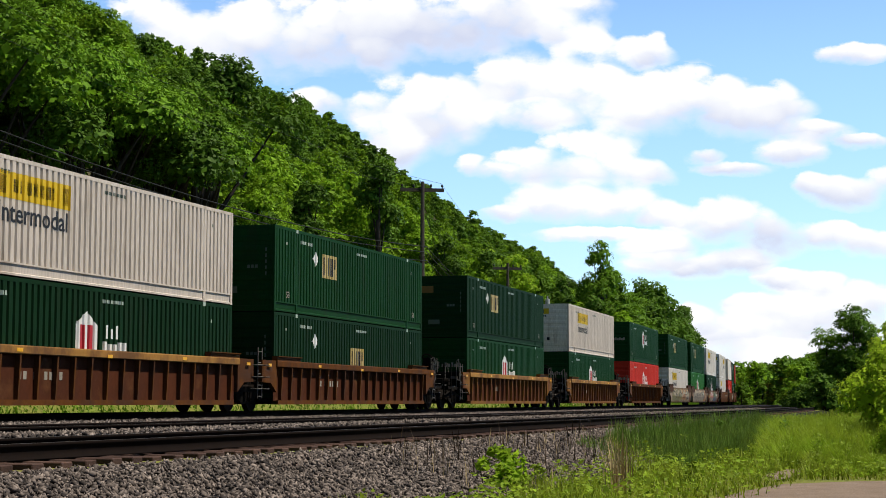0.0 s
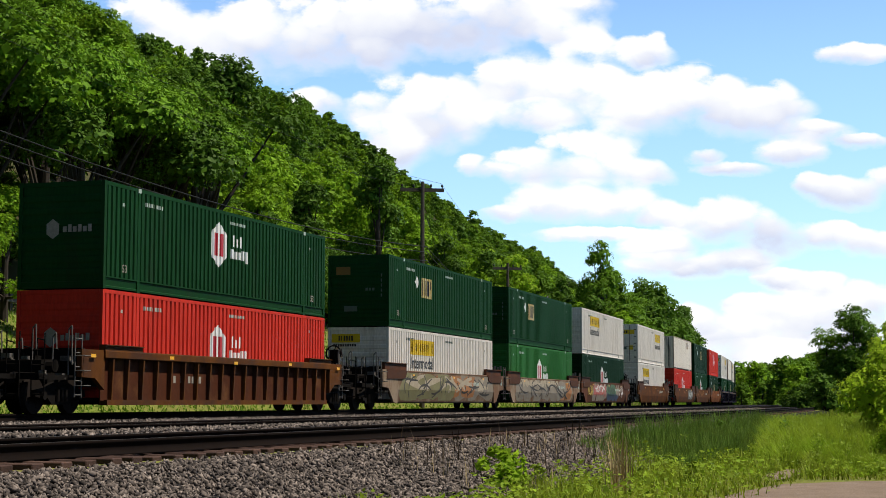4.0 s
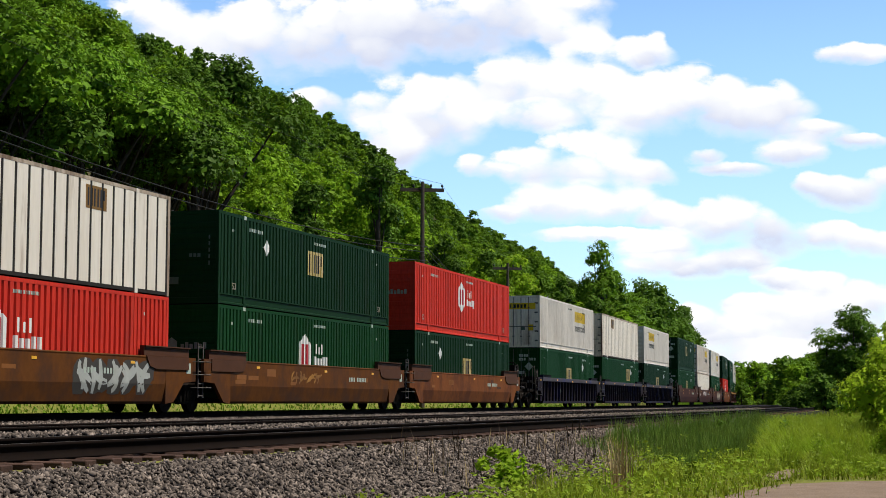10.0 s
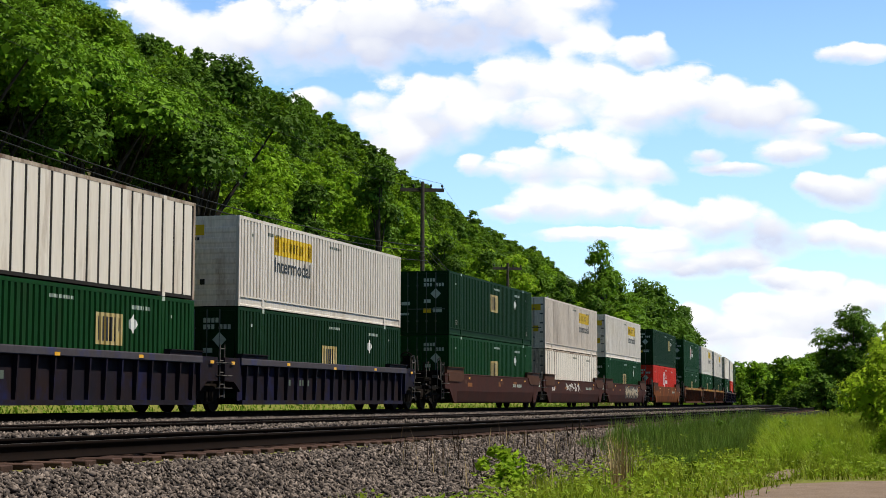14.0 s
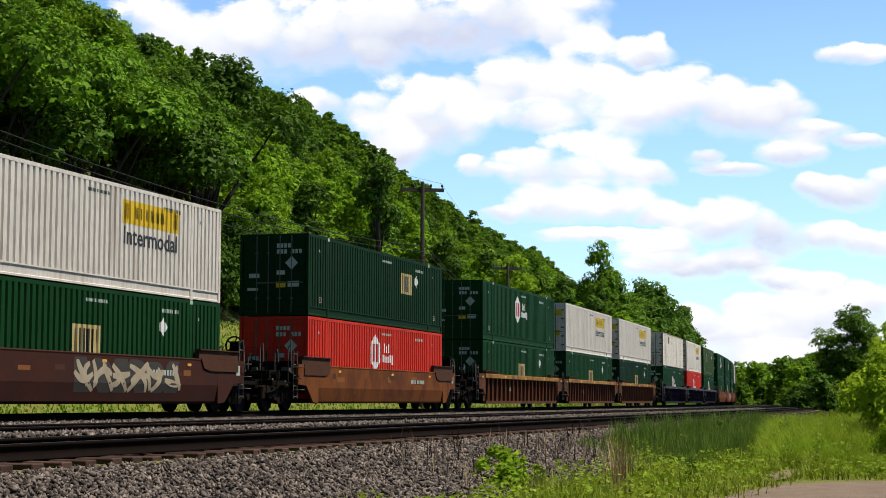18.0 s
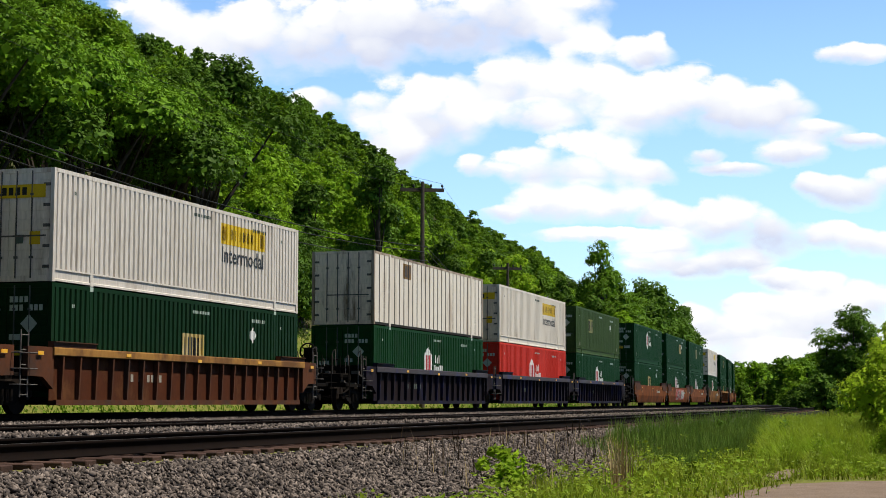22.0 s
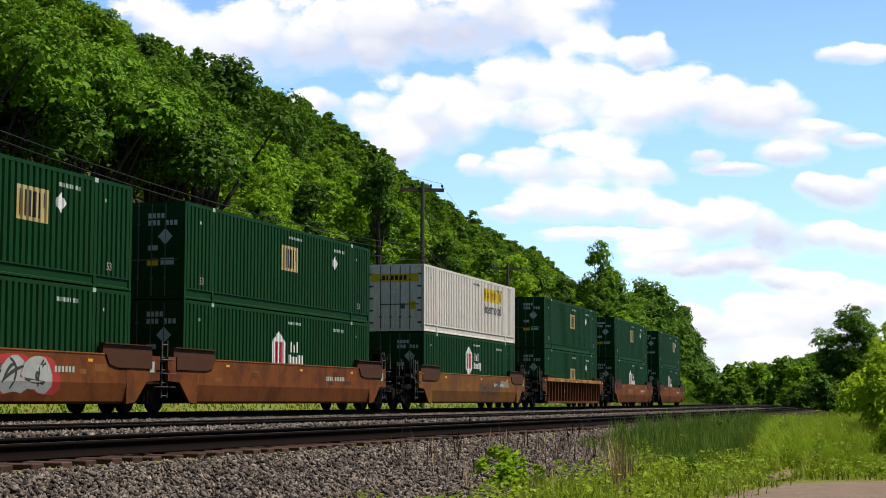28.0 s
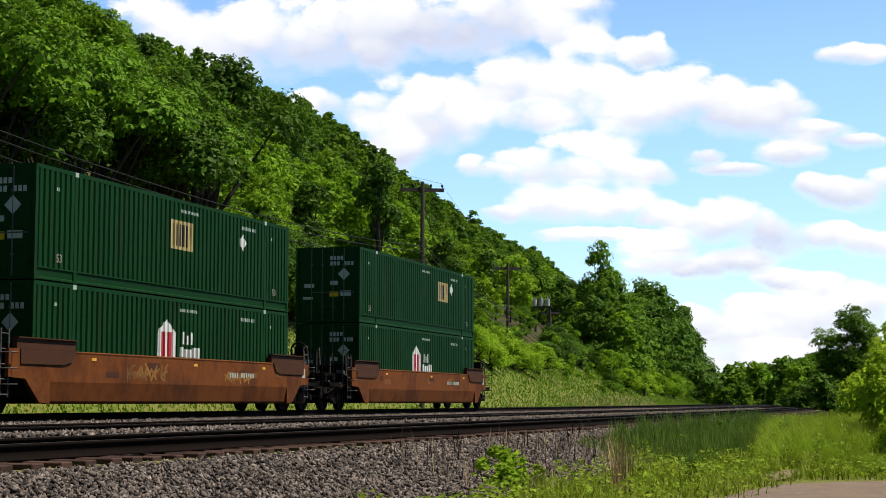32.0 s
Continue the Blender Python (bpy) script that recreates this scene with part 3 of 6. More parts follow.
ON_SIDE = Matrix(((0, 0, 1, 0), (1, 0, 0, 0), (0, 1, 0, 0), (0, 0, 0, 1)))      # letters on the side that faces the camera
ON_END = Matrix(((1, 0, 0, 0), (0, 0, -1, 0), (0, 1, 0, 0), (0, 0, 0, 1)))       # letters on the leading end


def end_bars(y, rows, name):
    """Rows of small bars on the leading end wall: (x0, x1, z0, z1)."""
    sh = Shape()
    for x0, x1, z0, z1 in rows:
        sh.box(x0, x1, y - 0.004, y + 0.002, z0, z1)
    return sh.mesh(name)


def code_bars(y0, z0, count, high, wide=0.13, style="rib"):
    return [rect(y0 + i * wide * 1.45, y0 + i * wide * 1.45 + wide, z0, z0 + high) for i in range(count)]


def box_logo(y, z, w, h, style):
    """Yellow box with three dark letters drawn as plain bars."""
    letters = []
    for i in range(3):
        a = y + w * (0.08 + 0.30 * i)
        letters += [rect(a, a + w * 0.07, z + h * 0.12, z + h * 0.88), rect(a + w * 0.16, a + w * 0.23, z + h * (0.45 if i == 2 else 0.12), z + h * 0.88)]
    return [rect(y, y + w, z, z + h)], letters


def container(spec):
    """One container. spec: paint, side style, leading end (nose or door), marks."""
    col, style, lead, marks, label = spec
    ob = thing("shipping_container", label, "container", "stacked containers on the train")
    part("side_panel", kit("side" + style, lambda: side_mesh(style)), col, ob)
    part("side_panel", kit("side" + style, lambda: side_mesh(style)), col, ob, m=pose(0, 0, 0, 0, 0, 180))
    if style == "post":
        part("seam_sealant", kit("seams", seams_mesh), "seam", ob, "dark sealed seams")

    def roof():
        sh = Shape()
        sh.box(-1.25, 1.25, FRONT + 0.05, -FRONT - 0.05, HIGH - 0.05, HIGH - 0.02)
        for i in range(26):
            y = FRONT + 0.4 + i * 0.6
            sh.box(-1.2, 1.2, y, y + 0.25, HIGH - 0.02, HIGH - 0.004)
        return sh.mesh("roof")

    part("roof", kit("roof", roof), col, ob)
    part("floor", kit("floor", lambda: Shape().box(-1.24, 1.24, FRONT + 0.06, -FRONT - 0.06, 0.03, 0.15).mesh("floor")), "grime", ob)
    for sx in (-1, 1):
        a, b = sorted((sx * 1.295, sx * 1.19))
        part("top_rail", kit("toprail%d" % sx, lambda: Shape().box(a, b, FRONT + 0.10, -FRONT - 0.10, HIGH - 0.10, HIGH).mesh("top_rail")), "worn_corner" if style == "post" else col, ob)

        def low_rail():
            sh = Shape()
            if style == "post":
                return sh.prism([(sx * 1.285, 0.03), (sx * 1.285, 0.13), (sx * 1.18, 0.13), (sx * 1.18, 0.03)], FRONT + 0.14, -FRONT - 0.14, "y").mesh("bottom_rail")
            sh.prism([(sx * 1.29, 0.03), (sx * 1.29, 0.08), (sx * 1.255, 0.10), (sx * 1.265, 0.29), (sx * 1.294, 0.31), (sx * 1.294, 0.345), (sx * 1.18, 0.345), (sx * 1.18, 0.03)], FRONT + 0.14, -FRONT - 0.14, "y")
            return sh.mesh("bottom_rail")

        part("bottom_rail", kit("lowrail%s%d" % (style, sx), low_rail), "seam" if style == "post" else col, ob)
        for sy in (-1, 1):
            def corner():
                sh = Shape()
                a2, b2 = sorted((sy * (-FRONT), sy * (-FRONT - 0.13)))
                return sh.box(a, b, a2, b2, 0.012, HIGH).mesh("corner_post")

            part("corner_post", kit("corner%d%d" % (sx, sy), corner), "worn_corner" if style == "post" else col, ob)
            part("side_post", kit("sidepost%d%d" % (sx, sy), lambda: Shape().box(a, b, sy * POST40 - 0.075, sy * POST40 + 0.075, 0.12, HIGH - 0.11).mesh("side_post")), col, ob)
            for z in (0.0, HIGH - 0.118):
                c0, c1 = sorted((sx * 1.30, sx * 1.14))
                part("corner_casting", kit("casting%d%d%d" % (sx, sy, z > 1), lambda: Shape().box(c0, c1, sy * POST40 - 0.085, sy * POST40 + 0.085, z, z + 0.118).mesh("corner_casting")),
                     "faint" if z > 1 and "green" in col else col, ob)
    # ends
    end = "soiled_end" if col == "cream" else "reefer_end" if col in ("white", "warm_white") else col

    def nose():
        o = [(FRONT + 0.07, 0.02), (FRONT + 0.004, 0.02), (FRONT + 0.004, 0.20), (FRONT + 0.046, 0.21)]
        for i in range(7):
            z = 0.35 + i * 0.33
            o += [(FRONT + 0.046, z), (FRONT + 0.010, z + 0.05), (FRONT + 0.010, z + 0.17), (FRONT + 0.046, z + 0.22)]
        o += [(FRONT + 0.03, HIGH - 0.13), (FRONT + 0.004, HIGH - 0.12), (FRONT + 0.004, HIGH), (FRONT + 0.07, HIGH)]
        return Shape().prism(o, -1.18, 1.18, "x").mesh("nose_wall")

    def panelled_nose():
        return Shape().prism([(FRONT + 0.06, 0.02), (FRONT + 0.004, 0.02), (FRONT + 0.004, 0.18), (FRONT + 0.022, 0.19), (FRONT + 0.022, HIGH - 0.11), (FRONT + 0.004, HIGH - 0.10), (FRONT + 0.004, HIGH), (FRONT + 0.06, HIGH)], -1.18, 1.18, "x").mesh("nose_wall")

    def door(side):
        x0, x1 = (-1.165, -0.008) if side < 0 else (0.008, 1.165)
        o = [(FRONT + 0.07, 0.17), (FRONT + 0.03, 0.17)]
        for i in range(5):
            z = 0.30 + i * 0.50
            o += [(FRONT + 0.03, z), (FRONT + 0.016, z + 0.02), (FRONT + 0.016, z + 0.28), (FRONT + 0.03, z + 0.30)]
        o += [(FRONT + 0.03, HIGH - 0.12), (FRONT + 0.07, HIGH - 0.12)]
        return Shape().prism(o, x0, x1, "x").mesh("door_leaf")

    turn = pose(0, 0, 0) if lead == "nose" else pose(0, 0, 0, 0, 0, 180)
    part("nose_wall", kit("nose" + style, nose if style == "rib" else panelled_nose), end, ob, m=turn)
    if style == "post":
        for x in (-0.78, -0.42, 0.10, 0.42, 0.82):
            part("nose_seam", kit("nose_seam", lambda: Shape().box(-0.03, 0.03, FRONT + 0.010, FRONT + 0.028, 0.2, HIGH - 0.12).mesh("nose_seam")), "seam", ob, m=turn @ pose(x, 0, 0))
        part("end_label", kit("eb9", lambda: end_bars(FRONT + 0.006, [(-0.25, 0.25, 2.32, 2.62)], "end_label")), "rust_decal", ob, "brown logo label", m=turn)
    back = pose(0, 0, 0, 0, 0, 180) @ turn
    part("door_sill", kit("doorsill", lambda: Shape().box(-1.18, 1.18, FRONT + 0.004, FRONT + 0.10, 0.02, 0.165).mesh("door_sill")), end, ob, m=back)
    part("door_header", kit("doorhead", lambda: Shape().box(-1.18, 1.18, FRONT + 0.004, FRONT + 0.10, HIGH - 0.115, HIGH).mesh("door_header")), end, ob, m=back)
    for side in (-1, 1):
        leaf_ob = part("door_leaf", kit("door%d" % side, lambda: door(side)), end, ob, m=back)
        for x in (0.22, 0.66):
            def rod():
                sh = Shape()
                sh.rod((side * x, FRONT + 0.005, 0.10), (side * x, FRONT + 0.005, HIGH - 0.06), 0.022, sides=6)
                sh.box(side * x - 0.05, side * x + 0.05, FRONT - 0.01, FRONT + 0.03, 0.6, 0.66)
                sh.box(side * x - 0.05, side * x + 0.05, FRONT - 0.01, FRONT + 0.03, 2.2, 2.26)
                sh.box(side * x - 0.02, side * x + 0.42, FRONT - 0.012, FRONT + 0.006, 1.15, 1.19)
                return sh.mesh("lock_rod")

            part("lock_rod", kit("rod%d%s" % (side, x), rod), "worn_metal" if end in ("reefer_end", "soiled_end") else "lock_steel", leaf_ob)

        for i in range(5):
            part("hinge", kit("hinge%d%d" % (side, i), lambda: Shape().box(side * 1.08 - 0.09, side * 1.08 + 0.09, FRONT + 0.0, FRONT + 0.03, 0.35 + i * 0.52, 0.43 + i * 0.52).mesh("hinge")), "worn_metal" if end in ("reefer_end", "soiled_end") else end, leaf_ob)
    add_marks(ob, col, style, lead, marks)
    return ob


def add_marks(ob, col, style, lead, marks):
    flip = (lambda y0, w: y0) if lead == "nose" else (lambda y0, w: LEN - y0 - w)
    dark = col in ("white", "cream", "warm_white")
    for mk in marks.split():
        key = (mk, style, lead, dark)
        f0 = FRONT
        if mk == "jb":      # yellow name board with plain dark bars, and the word below it
            y, w = f0 + flip(2.85, 3.4), 3.4
            z = 1.87
            part("name_board", kit(("jbb", style, lead), lambda: decal_mesh("name_board", style, [rect(y, y + w, z, z + 0.64)])), "yellow", ob, "yellow name board")
            bars = [rect(y + 0.10, y + 0.40, z + 0.10, z + 0.54), rect(y + 3.0, y + 3.3, z + 0.10, z + 0.54)]
            bars += [rect(y + 0.72 + 0.30 * i, y + 0.72 + 0.30 * i + (0.08 if i in (1, 6) else 0.21), z + 0.16, z + 0.48) for i in range(7)]
            part("name_lettering", kit(("jbl", style, lead), lambda: decal_mesh("name_lettering", style, [[(p, q + 0.0) for p, q in b] for b in bars[2:]])), "black", ob, "dark lettering on the board")
            part("emblem_letter", kit(("jbe", style, lead), lambda: decal_mesh("emblem_letter", style, [[(p, q + 0.001) for p, q in b] for b in bars[:2]])), "rust_decal", ob)
            part("lettering", kit(("inter", lead), lambda: text_mesh("Intermodal", 0.86, Matrix.Translation((OUT + 0.006, y + 0.02, z - 0.56)) @ ON_SIDE @ Matrix.Diagonal((0.86, 0.80, 1, 1)), "lettering")), "black", ob, "black lettering")
        elif mk in ("hub", "hub_high"):
            y, z = f0 + 7.2, (0.84 if mk == "hub" else 1.10)
            h = 1.42
            hexa = [(y - 0.56, z + 0.36), (y, z), (y + 0.56, z + 0.36), (y + 0.56, z + h - 0.36), (y, z + h), (y - 0.56, z + h - 0.36)]
            part("emblem", kit(("hub", mk, style), lambda: decal_mesh("emblem", style, [hexa])), "decal", ob, "white six-sided emblem")
            bars = [rect(y - 0.34, y - 0.10, z + 0.36, z + h - 0.36), rect(y + 0.10, y + 0.34, z + 0.36, z + h - 0.36)]
            part("emblem_letter", kit(("hubb", mk, style), lambda: decal_mesh("emblem_letter", style, [[(p, q) for p, q in b] for b in bars])), "decal_red", ob, "dark red bars", m=Matrix.Translation((0.004, 0, 0)))
            t = [rect(y + 1.02 + 0.27 * i, y + 1.02 + 0.27 * i + 0.17, z + 0.74, z + 1.10 - (0.10 if i == 1 else 0)) for i in range(3)]
            t += [rect(y + 0.90 + 0.27 * i, y + 0.90 + 0.27 * i + 0.18, z + 0.36 - (0.08 if i == 4 else 0), z + 0.66 - (0.06 if i in (1, 2) else 0)) for i in range(5)]
            part("small_lettering", kit(("hubt", mk, style), lambda: decal_mesh("small_lettering", style, t)), "decal", ob, "white lettering")
        elif mk in ("emp", "emp_mid", "emp_low", "emp_brown", "emp_pale"):
            mid = mk in ("emp_mid", "emp_low")
            y = f0 + flip(7.4 if mid else 4.4, 1.4)
            if mk == "emp_brown":
                y = f0 + (3.65 if lead == "door" else LEN - 3.65 - 1.15)
            if mk == "emp_pale":
                y = f0 + 4.2
            z = {"emp_brown": 2.05, "emp_low": 1.06}.get(mk, 1.42)
            w, h = (1.1, 0.62) if mk == "emp_brown" else (1.45, 0.85)
            box, let = box_logo(y, z, w, h, style)
            part("logo_box", kit((mk, "b", style, lead), lambda: decal_mesh("logo_box", style, box)), {"emp_brown": "rust_decal", "emp_pale": "olive_pale"}.get(mk, "gold"), ob, "square logo panel")
            part("logo_lettering", kit((mk, "l", style, lead), lambda: decal_mesh("logo_lettering", style, let)), "black", ob, m=Matrix.Translation((0.004, 0, 0)))
            yd = f0 + flip(3.75, 0.0)
            if not mk == "emp_brown":
                d = [(yd - 0.27, 2.03), (yd, 1.76), (yd + 0.27, 2.03), (yd, 2.30)]
                part("diamond_mark", kit(("dia", style, lead), lambda: decal_mesh("diamond_mark", style, [d])), "decal", ob, "white diamond mark")
        elif mk == "codes":     # small lettering, too small to read
            y1 = f0 + flip(2.35, 1.5)
            rows = code_bars(y1, 2.44, 7, 0.11, 0.11) + code_bars(f0 + 8.0, 2.52, 11, 0.09, 0.08) + code_bars(f0 + 1.0, 2.30, 2, 0.09, 0.06) + code_bars(f0 + LEN - 1.5, 2.30, 2, 0.09, 0.06)
            part("code_lettering", kit(("codes", style, lead), lambda: decal_mesh("code_lettering", style, rows)), "dim" if dark else "faint", ob, "small worn lettering")
        elif mk == "fifty":
            me = kit(("53", 1), lambda: text_mesh("53", 0.30, Matrix.Translation((OUT + 0.006, FRONT + 1.02, 0.50)) @ ON_SIDE, "length_mark"))
            part("length_mark", me, "black" if dark else "end_vinyl", ob)
            part("length_mark", me, "black" if dark else "end_vinyl", ob, m=Matrix.Translation((0, LEN - 2.4, 0)))
        elif mk == "end_hex":     # small six-sided emblem and a name on the leading end
            def hexagon():
                sh = Shape()
                o = [(-0.25 + 0.22 * math.sin(math.pi / 3 * i), 1.62 + 0.27 * math.cos(math.pi / 3 * i)) for i in range(6)]
                k = len(sh.v)
                sh.v += [(p, FRONT - 0.001, q) for p, q in o]
                sh.f.append(tuple(range(k, k + 6)))
                return sh.mesh("end_emblem")

            # emblem and name in white dimmed by colour for the shaded end
            part("end_emblem", kit("endhex", hexagon), "end_vinyl", ob, "white six-sided emblem, darkened for the end wall's shade")
            part("end_lettering", kit("endhexl", lambda: end_bars(FRONT - 0.002, [(0.06 + 0.15 * i, 0.17 + 0.15 * i, 1.53, 1.68 + 0.05 * (i % 2)) for i in range(6)], "end_lettering")), "end_vinyl", ob, "worn white lettering, toned down")
        elif mk == "end_box":    # marks on the leading end
            e = FRONT + (0.010 if lead == "nose" else 0.002)
            if dark:
                wide, x0 = (2.15, -1.1) if lead == "door" else (1.2, -1.12)
                zb = 2.14 if lead == "door" else 2.28
                part("end_board", kit(("eb1", lead), lambda: end_bars(e - 0.006, [(x0, x0 + wide, zb, zb + 0.34)], "end_board")), "yellow", ob, "yellow name board")
                part("end_lettering", kit(("eb2", lead), lambda: end_bars(e - 0.012, [(x0 + wide * (0.24 + 0.09 * i), x0 + wide * (0.24 + 0.09 * i) + wide * (0.03 if i == 1 else 0.06), zb + 0.07, zb + 0.27) for i in range(6)], "end_lettering")), "black", ob)
                if lead == "door":
                    part("end_label", kit("eb3", lambda: end_bars(e - 0.008, [(0.62, 0.92, 0.95, 1.28)], "end_label")), "yellow", ob, "small yellow label")
                    part("end_plate", kit("eb3b", lambda: end_bars(e - 0.008, [(0.22, 0.44, 0.98, 1.2)], "end_plate")), "dim", ob)
                else:
                    part("end_label", kit("eb3n", lambda: end_bars(e - 0.008, [(-0.05, 0.12, 0.70, 0.88)], "end_label")), "black", ob, "small dark label")
                    part("end_word", kit("eb3w", lambda: end_bars(e - 0.010, [(x0 + 0.06 + 0.1 * i, x0 + 0.13 + 0.1 * i, 2.12, 2.22) for i in range(10)], "end_word")), "black", ob)
            else:
                rows = [(0.10 + 0.14 * i, 0.20 + 0.14 * i, 2.40, 2.55) for i in range(4)] + [(0.10 + 0.14 * i, 0.20 + 0.14 * i, 2.19, 2.34) for i in range(7) if i != 3]
                rows += [(-0.95, -0.55, 1.35, 1.5), (0.1, 0.42, 1.45, 1.6), (-1.0, -0.6, 0.9, 1.0), (0.52, 0.95, 1.02, 1.22)]
                if lead == "nose":
                    rows = [(0.30 + 0.14 * i, 0.40 + 0.14 * i, 1.45, 1.56) for i in range(3)] + [(0.95, 1.0, 1.2 + 0.2 * i, 1.32 + 0.2 * i) for i in range(5)]
                part("end_lettering", kit(("eb4", lead), lambda: end_bars(e - 0.008, rows, "end_lettering")), "dim" if lead == "nose" else "faint", ob, "worn white lettering, toned down")
                if lead == "door":
                    part("end_diamond", kit("eb5", lambda: Shape().box(-0.17, 0.17, -0.004, 0.004, -0.17, 0.17, Matrix.Translation((0.66, FRONT - 0.01, 1.86)) @ pose(0, 0, 0, 0, 45, 0)).mesh("end_diamond")), "faint", ob, "pale diamond mark")
                    part("end_label", kit("eb6", lambda: end_bars(e - 0.008, [(0.08, 0.44, 1.0, 1.2)], "end_label")), "yellow", ob)
                else:
                    part("end_label", kit("eb7", lambda: end_bars(e - 0.008, [(-0.95, -0.35, 2.1, 2.42)], "end_label")), "rust_decal", ob)
                    part("end_plate", kit("eb8", lambda: end_bars(e - 0.008, [(-0.6, -0.05, 0.62, 0.84)], "end_plate")), "dim", ob)


M["dim"] = material("dim_grey_lettering", (0.10, 0.13, 0.11), rough=0.6)
M["olive_pale"] = material("faded_logo_panel", (0.28, 0.27, 0.10), rough=0.6, amount=0.7, scale=4)

# ---------------------------------------------------------------- well cars
WHEEL_R, AXLE = 0.457, 0.89


def truck(parent, y):
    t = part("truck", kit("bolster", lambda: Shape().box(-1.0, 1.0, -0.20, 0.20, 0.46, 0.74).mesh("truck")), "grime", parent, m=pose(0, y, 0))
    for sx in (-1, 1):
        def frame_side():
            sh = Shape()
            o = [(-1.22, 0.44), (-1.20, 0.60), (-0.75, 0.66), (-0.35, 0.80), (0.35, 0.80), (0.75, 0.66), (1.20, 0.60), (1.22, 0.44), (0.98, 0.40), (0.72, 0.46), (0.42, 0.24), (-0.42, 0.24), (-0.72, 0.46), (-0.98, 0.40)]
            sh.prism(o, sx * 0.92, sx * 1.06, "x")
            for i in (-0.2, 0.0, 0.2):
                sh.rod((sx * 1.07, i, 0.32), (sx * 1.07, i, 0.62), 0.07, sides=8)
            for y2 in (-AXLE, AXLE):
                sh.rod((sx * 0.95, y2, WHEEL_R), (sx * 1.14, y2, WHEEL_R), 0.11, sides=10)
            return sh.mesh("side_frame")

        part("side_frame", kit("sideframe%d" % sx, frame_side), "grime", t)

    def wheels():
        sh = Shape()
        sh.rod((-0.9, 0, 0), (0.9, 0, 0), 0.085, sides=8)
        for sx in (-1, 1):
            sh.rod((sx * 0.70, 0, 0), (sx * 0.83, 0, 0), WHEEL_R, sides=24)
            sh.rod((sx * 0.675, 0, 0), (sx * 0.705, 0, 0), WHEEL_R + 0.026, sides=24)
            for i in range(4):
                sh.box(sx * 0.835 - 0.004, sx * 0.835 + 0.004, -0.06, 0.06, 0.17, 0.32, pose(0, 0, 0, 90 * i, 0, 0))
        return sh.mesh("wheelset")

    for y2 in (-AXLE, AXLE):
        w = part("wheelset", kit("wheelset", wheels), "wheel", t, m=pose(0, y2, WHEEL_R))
        WHEELS.append((w, y2))


WHEELS = []


